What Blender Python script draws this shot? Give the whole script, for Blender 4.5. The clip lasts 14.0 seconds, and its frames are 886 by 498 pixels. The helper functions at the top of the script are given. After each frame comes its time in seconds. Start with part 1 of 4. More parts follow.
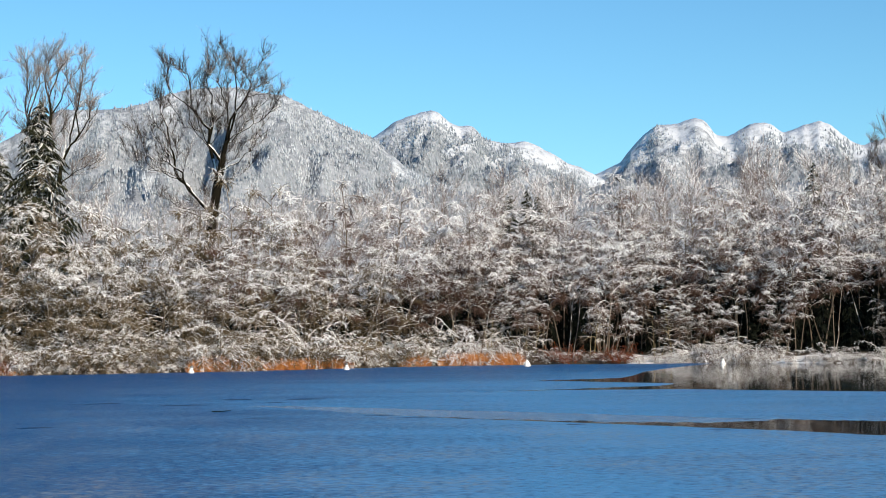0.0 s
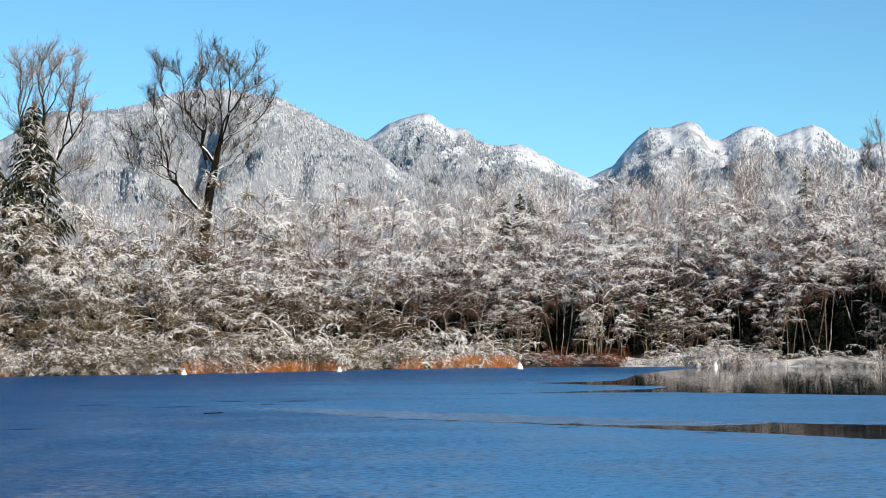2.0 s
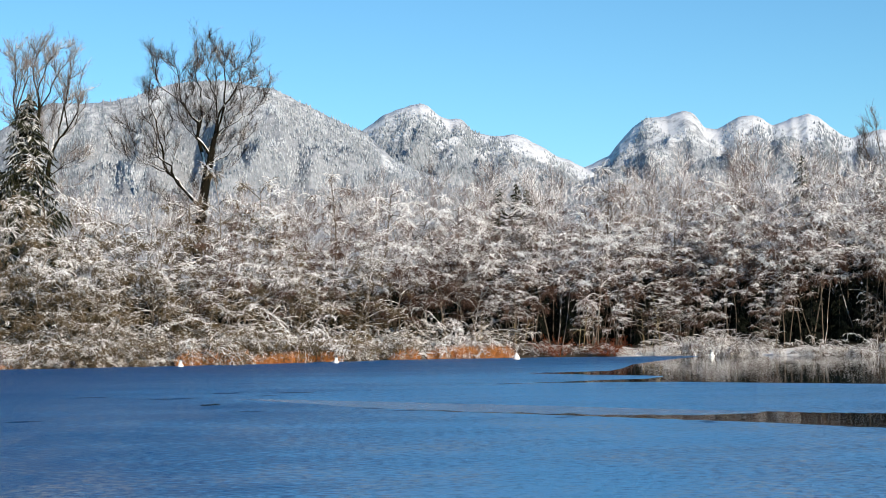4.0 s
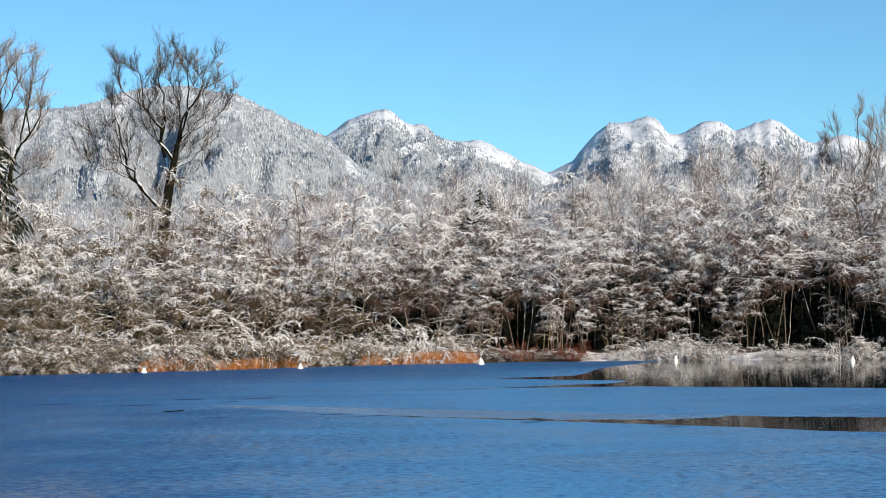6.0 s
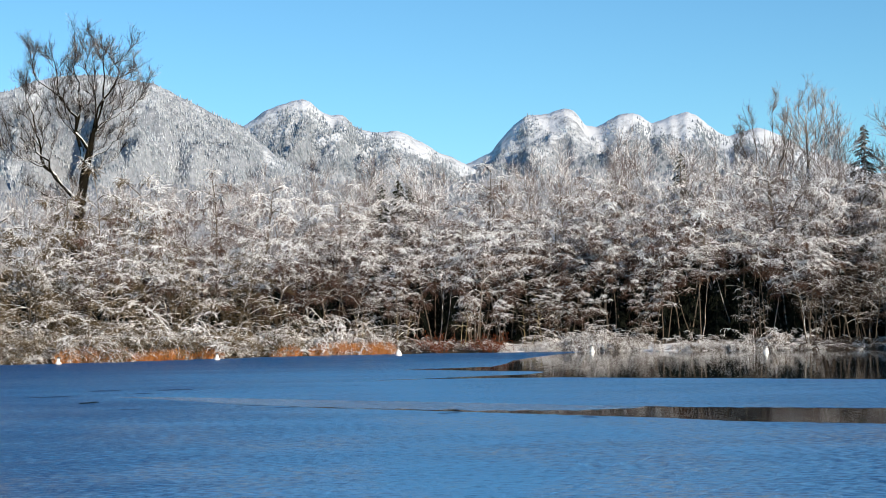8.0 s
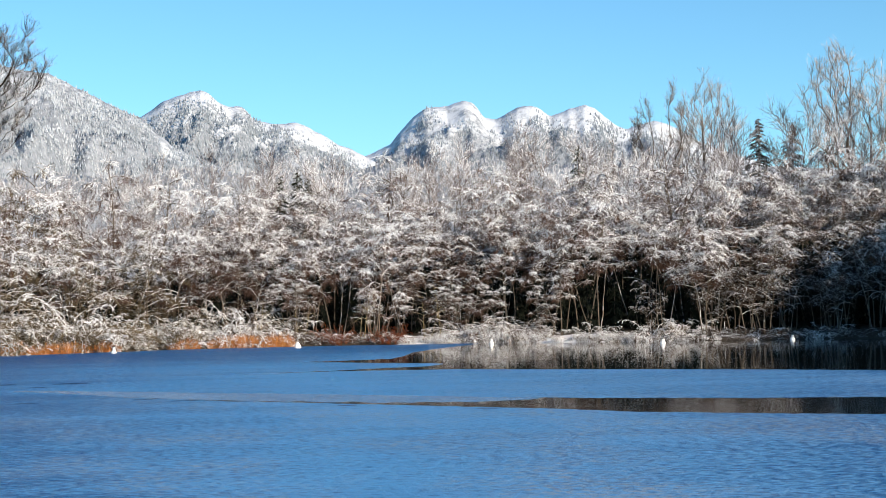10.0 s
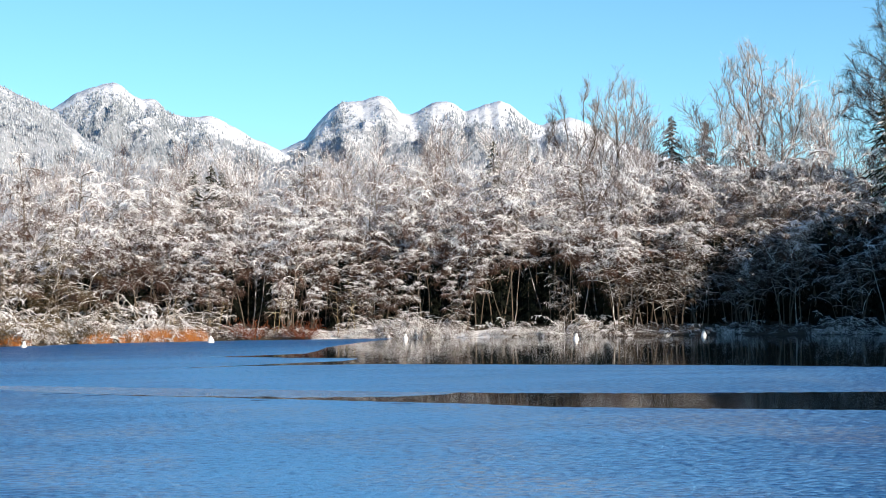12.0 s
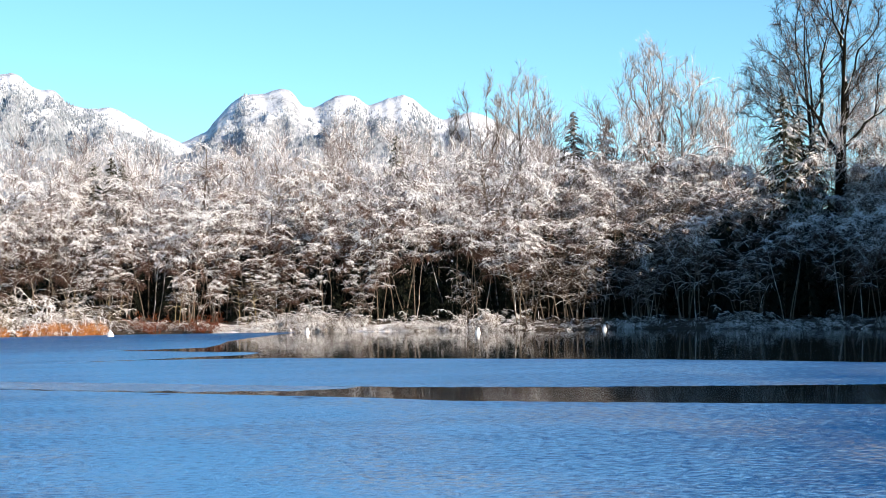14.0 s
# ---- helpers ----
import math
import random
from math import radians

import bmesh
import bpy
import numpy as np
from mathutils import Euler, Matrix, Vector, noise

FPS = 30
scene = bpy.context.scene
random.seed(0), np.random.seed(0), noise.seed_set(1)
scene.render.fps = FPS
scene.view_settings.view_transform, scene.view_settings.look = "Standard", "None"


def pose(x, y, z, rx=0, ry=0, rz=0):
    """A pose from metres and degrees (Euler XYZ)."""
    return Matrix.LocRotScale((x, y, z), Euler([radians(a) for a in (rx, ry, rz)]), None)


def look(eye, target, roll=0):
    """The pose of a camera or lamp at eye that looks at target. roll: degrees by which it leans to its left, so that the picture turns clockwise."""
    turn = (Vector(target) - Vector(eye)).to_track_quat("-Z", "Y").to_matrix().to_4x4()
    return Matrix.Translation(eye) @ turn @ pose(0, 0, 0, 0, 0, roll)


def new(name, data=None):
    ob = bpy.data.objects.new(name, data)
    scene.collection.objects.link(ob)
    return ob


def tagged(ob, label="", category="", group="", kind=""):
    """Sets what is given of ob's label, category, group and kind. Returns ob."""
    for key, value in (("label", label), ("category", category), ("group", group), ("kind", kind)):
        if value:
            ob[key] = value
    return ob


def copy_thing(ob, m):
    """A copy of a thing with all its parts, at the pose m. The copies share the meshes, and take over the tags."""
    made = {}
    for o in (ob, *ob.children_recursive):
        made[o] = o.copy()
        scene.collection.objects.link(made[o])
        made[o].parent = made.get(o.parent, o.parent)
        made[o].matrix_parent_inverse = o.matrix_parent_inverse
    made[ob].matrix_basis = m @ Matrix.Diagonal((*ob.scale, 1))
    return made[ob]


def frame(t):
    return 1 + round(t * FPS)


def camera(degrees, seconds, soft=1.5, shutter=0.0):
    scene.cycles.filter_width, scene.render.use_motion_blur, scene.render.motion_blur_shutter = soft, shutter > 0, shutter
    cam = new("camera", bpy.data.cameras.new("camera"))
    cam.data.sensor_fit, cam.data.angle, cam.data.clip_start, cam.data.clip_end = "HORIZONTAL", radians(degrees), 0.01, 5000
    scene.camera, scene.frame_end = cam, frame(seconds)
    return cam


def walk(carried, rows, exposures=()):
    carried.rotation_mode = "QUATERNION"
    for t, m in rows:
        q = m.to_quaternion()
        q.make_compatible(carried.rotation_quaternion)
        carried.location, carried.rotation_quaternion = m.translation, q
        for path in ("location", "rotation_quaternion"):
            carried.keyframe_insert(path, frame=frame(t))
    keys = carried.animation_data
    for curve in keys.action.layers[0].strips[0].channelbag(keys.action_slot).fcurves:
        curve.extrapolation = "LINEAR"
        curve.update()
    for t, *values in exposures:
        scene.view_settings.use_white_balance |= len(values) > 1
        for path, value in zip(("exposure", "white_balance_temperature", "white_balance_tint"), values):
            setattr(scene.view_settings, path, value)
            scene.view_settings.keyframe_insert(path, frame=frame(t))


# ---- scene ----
# ---------------------------------------------------------------- camera
EYE = 3.2
cam = camera(29.3, 14.0, soft=0.9)
ROWS = [
    (0.0, -0.000, 2.650, 0.600),
    (0.5, -0.034, 2.649, 0.594),
    (1.0, -0.157, 2.742, 0.501),
    (1.5, -0.222, 2.822, 0.482),
    (2.0, -0.246, 2.730, 0.411),
    (4.5, -0.422, 2.399, 0.786),
    (5.0, -0.628, 2.607, 0.749),
    (5.5, -0.934, 2.637, 0.799),
    (6.0, -1.565, 2.577, 0.850),
    (6.5, -2.065, 2.528, 0.843),
    (7.0, -2.526, 2.378, 0.878),
    (7.5, -3.038, 2.228, 0.936),
    (8.0, -4.342, 2.238, 0.816),
    (10.5, -8.339, 1.861, 1.028),
    (11.0, -8.984, 1.852, 1.000),
    (11.5, -9.646, 1.769, 0.835),
    (12.0, -10.634, 1.709, 0.743),
    (12.5, -11.411, 1.621, 0.794),
    (13.0, -12.228, 1.486, 0.670),
    (13.5, -13.376, 1.376, 0.612),
    (14.0, -13.936, 1.468, 0.633),
]
EXPOSURES = [(0.0, -0.26, 6600, 9), (5.0, -0.25, 6600, 9.5), (8.0, -0.27, 6600, 9.5), (10.5, 0.0, 6650, 10.5), (12.0, 0.1, 6700, 11.5), (14.0, 0.28, 6850, 13.5)]
walk(cam, [(t, pose(0, 0, EYE, 90 + pitch, roll, yaw)) for t, yaw, pitch, roll in ROWS], EXPOSURES)

# ---------------------------------------------------------------- light
SUN_AZ, SUN_EL = 147.0, 19.0
world = bpy.data.worlds.new("sky")
scene.world = world
world.use_nodes = True
wn, wl = world.node_tree.nodes, world.node_tree.links
sky = wn.new("ShaderNodeTexSky")
sky.sky_type = "NISHITA"
sky.sun_disc = False
sky.sun_elevation, sky.sun_rotation = radians(SUN_EL), radians(SUN_AZ)
sky.altitude, sky.air_density, sky.dust_density, sky.ozone_density = 300, 1.0, 0.0, 1.5
tint = wn.new("ShaderNodeMix")
tint.data_type, tint.blend_type = "RGBA", "MULTIPLY"
tint.inputs["Factor"].default_value = 1.0
tint.inputs["B"].default_value = (0.55, 0.97, 1.24, 1)
wl.new(sky.outputs["Color"], tint.inputs["A"])
wl.new(tint.outputs["Result"], wn["Background"].inputs["Color"])
wn["Background"].inputs["Strength"].default_value = 0.14
sun = new("sun", bpy.data.lights.new("sun", "SUN"))
sun.data.energy, sun.data.angle, sun.data.color = 7.5, radians(0.53), (1.0, 0.88, 0.73)
sa, se = radians(SUN_AZ), radians(SUN_EL)
sun.matrix_world = look((300 * math.sin(sa) * math.cos(se), 300 * math.cos(sa) * math.cos(se), 300 * math.sin(se)), (0, 0, 0))


# ---------------------------------------------------------------- materials
def material(name, rough=0.85):
    m = bpy.data.materials.new(name)
    m.use_nodes = True
    b = m.node_tree.nodes["Principled BSDF"]
    b.inputs["Roughness"].default_value = rough
    return m, m.node_tree, b


def node(nt, kind, settings=(), **inputs):
    n = nt.nodes.new(kind)
    for key, value in settings:
        if key == "operation":
            n.operation = value
        elif key == "data_type":
            n.data_type = value
        elif key == "blend_type":
            n.blend_type = value
    for key, value in inputs.items():
        slot = n.inputs[key.replace("_", " ")]
        if hasattr(value, "links"):
            nt.links.new(value, slot)
        else:
            slot.default_value = value
    return n


def math_node(nt, op, a, b=0.0):
    n = nt.nodes.new("ShaderNodeMath")
    n.operation = op
    for slot, value in zip(n.inputs, (a, b)):
        if hasattr(value, "links"):
            nt.links.new(value, slot)
        else:
            slot.default_value = value
    return n.outputs[0]


def noise_out(nt, scale, detail=3.0, rough=0.55, coords="Object", stretch=None):
    c = nt.nodes.new("ShaderNodeTexCoord").outputs[coords]
    if stretch:
        mp = nt.nodes.new("ShaderNodeMapping")
        mp.inputs["Scale"].default_value = stretch
        nt.links.new(c, mp.inputs["Vector"])
        c = mp.outputs[0]
    return node(nt, "ShaderNodeTexNoise", Vector=c, Scale=scale, Detail=detail, Roughness=rough).outputs["Fac"]


def span(nt, value, lo, hi, out_lo=0.0, out_hi=1.0):
    n = nt.nodes.new("ShaderNodeMapRange")
    nt.links.new(value, n.inputs["Value"])
    for key, v in (("From Min", lo), ("From Max", hi), ("To Min", out_lo), ("To Max", out_hi)):
        n.inputs[key].default_value = v
    return n.outputs[0]


def blend(nt, fac, a, b, how="MIX"):
    n = nt.nodes.new("ShaderNodeMix")
    n.data_type, n.blend_type = "RGBA", how
    for key, value in (("Factor", fac), ("A", a), ("B", b)):
        if hasattr(value, "links"):
            nt.links.new(value, n.inputs[key])
        elif key == "Factor":
            n.inputs[key].default_value = value
        else:
            n.inputs[key].default_value = (*value, 1)
    return n.outputs["Result"]


def relief(nt, b, height, strength, distance):
    n = node(nt, "ShaderNodeBump", Height=height, Strength=strength, Distance=distance)
    nt.links.new(n.outputs[0], b.inputs["Normal"])


SNOW = (0.88, 0.875, 0.87)


def snowy(name, dark, light, lo, hi, patchy=0.8, scale=2.2, snow=SNOW, sheltered=0.0, vary=0.55, laden=0.0):
    """Bark or needles with snow lying where a face looks up; lo and hi: the upward part of the normal over which it begins."""
    m, nt, b = material(name, 0.9)
    b.inputs["Specular IOR Level"].default_value = 0.12
    rnd = nt.nodes.new("ShaderNodeObjectInfo").outputs["Random"]
    isl = nt.nodes.new("ShaderNodeNewGeometry")
    tone = math_node(nt, "ADD", math_node(nt, "MULTIPLY", rnd, 0.45), math_node(nt, "MULTIPLY", isl.outputs["Random Per Island"], 0.55))
    bark = blend(nt, tone, dark, light)
    sep = nt.nodes.new("ShaderNodeSeparateXYZ")
    nt.links.new(isl.outputs["Normal"], sep.inputs[0])
    n1 = noise_out(nt, scale, 3.0)
    z = math_node(nt, "ADD", sep.outputs["Z"], math_node(nt, "MULTIPLY", math_node(nt, "SUBTRACT", n1, 0.5), patchy * 2))
    z = math_node(nt, "ADD", z, math_node(nt, "MULTIPLY", math_node(nt, "SUBTRACT", isl.outputs["Random Per Island"], 0.5), 0.5))
    z = math_node(nt, "ADD", z, math_node(nt, "MULTIPLY", math_node(nt, "SUBTRACT", rnd, 0.5), vary))
    gen = nt.nodes.new("ShaderNodeSeparateXYZ")
    nt.links.new(nt.nodes.new("ShaderNodeTexCoord").outputs["Generated"], gen.inputs[0])
    z = math_node(nt, "ADD", z, math_node(nt, "MULTIPLY", math_node(nt, "SUBTRACT", gen.outputs["Z"], 0.55), sheltered))
    if laden:
        lying = nt.nodes.new("ShaderNodeAttribute")
        lying.attribute_name = "snow"
        z = math_node(nt, "ADD", z, math_node(nt, "MULTIPLY", math_node(nt, "SUBTRACT", lying.outputs["Fac"], 0.5), laden))
    cover = span(nt, z, lo, hi)
    nt.links.new(blend(nt, cover, bark, snow), b.inputs["Base Color"])
    return m


ALDER_BARK = snowy("alder_bark", (0.05, 0.04, 0.03), (0.23, 0.185, 0.14), 0.3, 0.65, 0.5)
TAN_BARK = snowy("tan_bark", (0.16, 0.12, 0.05), (0.4, 0.31, 0.15), 0.4, 0.75, 0.4)
ALDER_TWIG = snowy("alder_twig", (0.03, 0.016, 0.011), (0.17, 0.1, 0.073), 0.05, 0.5, 0.7, 1.1, sheltered=2.2, vary=0.8, laden=1.9)
WILLOW_TWIG = snowy("willow_twig", (0.048, 0.035, 0.019), (0.21, 0.155, 0.088), 0.4, 0.85, 0.7, 1.1, sheltered=1.2, laden=1.4)
SNOW_TWIG = snowy("snow_twig", (0.07, 0.05, 0.04), (0.27, 0.2, 0.15), -0.1, 0.4, 0.8, 1.1, sheltered=0.7, laden=1.3)
PALE_TWIG = snowy("pale_twig", (0.075, 0.05, 0.042), (0.27, 0.195, 0.165), 0.0, 0.6, 0.6, 1.1, sheltered=1.0, laden=1.3)
BACK_TWIG = snowy("back_twig", (0.09, 0.07, 0.065), (0.3, 0.235, 0.215), 0.05, 0.55, 0.6, 1.1, sheltered=0.5)
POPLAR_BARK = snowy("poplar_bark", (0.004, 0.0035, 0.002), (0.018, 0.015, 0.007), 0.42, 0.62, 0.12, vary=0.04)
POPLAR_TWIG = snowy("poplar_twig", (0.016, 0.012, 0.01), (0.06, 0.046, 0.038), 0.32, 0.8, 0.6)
FROST_TWIG = snowy("frost_twig", (0.08, 0.066, 0.06), (0.28, 0.235, 0.21), 0.15, 0.7, 0.6)
NEEDLES = snowy("needles", (0.012, 0.014, 0.007), (0.05, 0.05, 0.024), 0.34, 0.8, 0.7, 1.2, vary=0.15)
# Blacker than live needles: the wood's deep shade is put into the colour.
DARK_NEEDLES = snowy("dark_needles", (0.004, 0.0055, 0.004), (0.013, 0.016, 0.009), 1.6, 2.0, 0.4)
# Dark, little snow: real brown brush, and alders with their shade painted in.
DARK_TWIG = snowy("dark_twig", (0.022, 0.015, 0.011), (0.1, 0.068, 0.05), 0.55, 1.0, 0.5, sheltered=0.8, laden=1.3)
RUST_TWIG = snowy("rust_twig", (0.09, 0.022, 0.01), (0.26, 0.075, 0.025), 0.8, 1.2, 0.3)
# These two pale, bluish needle colours have distance haze mixed in besides the snow.
HAZY_NEEDLES = snowy("hazy_needles", (0.16, 0.19, 0.22), (0.32, 0.355, 0.39), 0.1, 1.2, 0.8, 0.005, snow=(0.7, 0.73, 0.77))

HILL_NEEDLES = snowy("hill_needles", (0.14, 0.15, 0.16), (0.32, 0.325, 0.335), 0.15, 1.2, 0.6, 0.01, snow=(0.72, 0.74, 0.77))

REED, nt, b = material("reed", 0.8)
isl = nt.nodes.new("ShaderNodeNewGeometry").outputs["Random Per Island"]
col = blend(nt, isl, (0.3, 0.085, 0.014), (0.66, 0.29, 0.08))
nt.links.new(blend(nt, span(nt, noise_out(nt, 1.6, 4.0), 0.55, 0.68), col, SNOW), b.inputs["Base Color"])

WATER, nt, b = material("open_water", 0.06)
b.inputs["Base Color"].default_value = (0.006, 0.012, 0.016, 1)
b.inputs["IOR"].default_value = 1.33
# Grey tint dims the mirrored bank and trees below water's true reflection.
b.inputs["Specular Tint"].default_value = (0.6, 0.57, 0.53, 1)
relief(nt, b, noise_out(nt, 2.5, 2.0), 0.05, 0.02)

ICE, nt, b = material("thin_ice", 0.2)
b.inputs["IOR"].default_value = 1.31
b.inputs["Specular IOR Level"].default_value = 0.24
big = noise_out(nt, 0.05, 3.0, 0.5)
fine = noise_out(nt, 5.0, 5.0, 0.68, "Object", (0.7, 1.1, 1))
xyz = nt.nodes.new("ShaderNodeSeparateXYZ")
nt.links.new(nt.nodes.new("ShaderNodeTexCoord").outputs["Object"], xyz.inputs[0])
bearing = math_node(nt, "DIVIDE", xyz.outputs["X"], math_node(nt, "ADD", xyz.outputs["Y"], 10.0))
# Darker at both ends and towards the far shore: painted tree reflections.
eastward = math_node(nt, "SUBTRACT", span(nt, bearing, -0.25, 0.05, -0.22, 0.12), span(nt, bearing, 0.2, 0.45, 0.0, 0.28))
bands = noise_out(nt, 0.3, 4.0, 0.6, "Object", (0.3, 1.0, 1))
frost_and_reflection = math_node(nt, "ADD", math_node(nt, "ADD", math_node(nt, "MULTIPLY", big, 0.35), math_node(nt, "MULTIPLY", bands, 0.45)), math_node(nt, "SUBTRACT", math_node(nt, "MULTIPLY", fine, 1.7), 0.75))
frost_and_reflection = math_node(nt, "SUBTRACT", math_node(nt, "ADD", frost_and_reflection, eastward), span(nt, xyz.outputs["Y"], 92.0, 128.0, 0.0, 0.22))
pale_ice = blend(nt, math_node(nt, "MULTIPLY", span(nt, bearing, 0.1, 0.45), span(nt, fine, 0.35, 0.65, 0.15, 0.45)), (0.1, 0.35, 0.66), (0.31, 0.52, 0.74))
# Tan-grey blotches paint in the blurred reflection of snowy brown trees.
tan_reflection = math_node(nt, "MULTIPLY", span(nt, noise_out(nt, 0.22, 3.0, 0.6, "Object", (1.0, 0.5, 1)), 0.45, 0.65, 0.0, 0.75), span(nt, noise_out(nt, 4.0, 4.0, 0.7), 0.46, 0.6))
tan_reflection = math_node(nt, "MULTIPLY", tan_reflection, span(nt, xyz.outputs["Y"], 45.0, 75.0, 1.0, 0.0))
sheet = blend(nt, span(nt, frost_and_reflection, 0.36, 0.66), (0.0, 0.082, 0.26), pale_ice)
nt.links.new(blend(nt, tan_reflection, sheet, (0.36, 0.35, 0.35)), b.inputs["Base Color"])
nt.links.new(span(nt, big, 0.3, 0.7, 0.28, 0.38), b.inputs["Roughness"])
relief(nt, b, fine, 1.0, 0.25)

SKIM_ICE, nt, b = material("skim_ice", 0.24)
b.inputs["IOR"].default_value = 1.31
b.inputs["Specular IOR Level"].default_value = 0.35
nt.links.new(blend(nt, noise_out(nt, 0.5, 4.0, 0.6, "Object", (0.4, 1, 1)), (0.03, 0.11, 0.24), (0.17, 0.3, 0.46)), b.inputs["Base Color"])
relief(nt, b, noise_out(nt, 2.0, 3.0), 0.6, 0.15)

WET_ICE, nt, b = material("wet_ice", 0.42)
b.inputs["Specular IOR Level"].default_value = 0.2
b.inputs["IOR"].default_value = 1.31
nt.links.new(blend(nt, noise_out(nt, 2.0), (0.0, 0.025, 0.1), (0.002, 0.06, 0.18)), b.inputs["Base Color"])
relief(nt, b, noise_out(nt, 1.5, 3.0), 1.0, 0.9)

GROUND, nt, b = material("snowy_ground", 0.9)
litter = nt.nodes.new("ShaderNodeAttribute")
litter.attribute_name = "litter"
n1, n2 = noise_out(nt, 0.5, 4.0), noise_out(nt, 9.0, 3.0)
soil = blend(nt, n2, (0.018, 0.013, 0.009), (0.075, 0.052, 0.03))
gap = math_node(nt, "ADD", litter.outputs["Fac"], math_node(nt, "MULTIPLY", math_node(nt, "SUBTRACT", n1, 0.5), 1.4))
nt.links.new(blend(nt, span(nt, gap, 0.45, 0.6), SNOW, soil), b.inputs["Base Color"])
relief(nt, b, n2, 0.5, 0.1)

MOUNTAIN, nt, b = material("snowy_mountain", 0.9)
g = nt.nodes.new("ShaderNodeNewGeometry")
sep = nt.nodes.new("ShaderNodeSeparateXYZ")
nt.links.new(g.outputs["Normal"], sep.inputs[0])
crest = nt.nodes.new("ShaderNodeAttribute")
crest.attribute_name = "crest"
n1, n2 = noise_out(nt, 0.012, 5.0, 0.65), noise_out(nt, 0.07, 4.0, 0.7)
cover = math_node(nt, "ADD", crest.outputs["Fac"], math_node(nt, "MULTIPLY", math_node(nt, "SUBTRACT", n1, 0.5), 1.6))
cover = math_node(nt, "ADD", cover, math_node(nt, "MULTIPLY", math_node(nt, "SUBTRACT", n2, 0.5), 1.0))
cover = math_node(nt, "ADD", cover, math_node(nt, "MULTIPLY", math_node(nt, "SUBTRACT", sep.outputs["Z"], 0.85), 0.8))
# Slope and snow colours are lightened and blued to paint in haze.
hazy_brush = blend(nt, span(nt, n2, 0.3, 0.7), (0.17, 0.19, 0.215), (0.38, 0.4, 0.43))
nt.links.new(blend(nt, span(nt, cover, 0.52, 0.95), hazy_brush, (0.67, 0.7, 0.74)), b.inputs["Base Color"])
relief(nt, b, n2, 0.7, 8.0)

BUOY_WHITE, nt, b = material("buoy_white", 0.45)
nt.links.new(blend(nt, span(nt, noise_out(nt, 5.0), 0.4, 0.75), (0.85, 0.85, 0.84), (0.62, 0.6, 0.55)), b.inputs["Base Color"])
BUOY_DARK, nt, b = material("buoy_dark", 0.5)
nt.links.new(blend(nt, noise_out(nt, 8.0), (0.03, 0.03, 0.035), (0.1, 0.09, 0.08)), b.inputs["Base Color"])
STUMP_WOOD, nt, b = material("split_wood", 0.85)
nt.links.new(blend(nt, noise_out(nt, 3.0, 4.0, 0.6, "Object", (1, 1, 0.15)), (0.3, 0.16, 0.06), (0.62, 0.4, 0.2)), b.inputs["Base Color"])


# ---------------------------------------------------------------- geometry helpers
def spot(az, r, z=0.0):
    a = radians(az)
    return Vector((r * math.sin(a), r * math.cos(a), z))


def ramp(table, x):
    """Straight-line interpolation in a short table of pairs."""
    if x <= table[0][0]:
        return table[0][1]
    for (x0, y0), (x1, y1) in zip(table, table[1:]):
        if x <= x1:
            return y0 + (y1 - y0) * (x - x0) / (x1 - x0)
    return table[-1][1]


def fbm(x, y, z=0.0, octaves=4):
    return noise.fractal(Vector((x, y, z)), 1.0, 2.0, octaves)


class Geo:
    """Gathers tubes, blades and cones for one mesh."""

    def __init__(self):
        self.v, self.f, self.s = [], [], []

    def tube(self, pts, r0, r1, sides=3, twist=0.0, cap=False, leave=0, snow=0.5):
        n = len(pts)
        base = len(self.v)
        for i, p in enumerate(pts):
            d = (pts[min(i + 1, n - 1)] - pts[max(i - 1, 0)])
            d = d.normalized() if d.length > 1e-6 else Vector((0, 0, 1))
            ref = Vector((0, 0, 1)) if abs(d.z) < 0.93 else Vector((0, 1, 0))
            s = d.cross(ref).normalized()
            u = s.cross(d)
            r = r0 + (r1 - r0) * i / (n - 1)
            for k in range(sides):
                a = twist + 2 * math.pi * k / sides
                q = p + s * (r * math.cos(a)) + u * (r * math.sin(a))
                self.v.append((q.x, q.y, q.z))
        self.s.extend([snow] * (n * sides))
        for i in range(n - 1):
            for k in range(sides - leave):
                a, b2 = base + i * sides + k, base + i * sides + (k + 1) % sides
                self.f.append((a, b2, b2 + sides, a + sides))
        if cap:
            self.f.append(tuple(base + (n - 1) * sides + k for k in range(sides)))

    def mesh(self, name):
        me = bpy.data.meshes.new(name)
        me.from_pydata(self.v, [], self.f)
        if len(self.s) == len(self.v):
            me.attributes.new("snow", "FLOAT", "POINT").data.foreach_set("value", self.s)
        me.update()
        return me


def part(name, mesh, mat, parent=None, label=""):
    ob = new(name, mesh)
    if mat:
        mesh.materials.append(mat)
    if parent:
        ob.parent = parent
    return tagged(ob, label)


def bend(rng, p, d, length, segs, wander, pull):
    """A path from p along d that wanders and is pulled up (or down) by pull over its length."""
    pts, d = [p.copy()], d.normalized()
    step = length / segs
    for _ in range(segs):
        d = (d + Vector((rng.gauss(0, wander), rng.gauss(0, wander), rng.gauss(0, wander) + pull / segs))).normalized()
        p = p + d * step
        pts.append(p)
    return pts


def along(pts, t):
    t = max(0.0, min(0.9999, t)) * (len(pts) - 1)
    i = int(t)
    return pts[i].lerp(pts[i + 1], t - i), (pts[i + 1] - pts[i]).normalized()


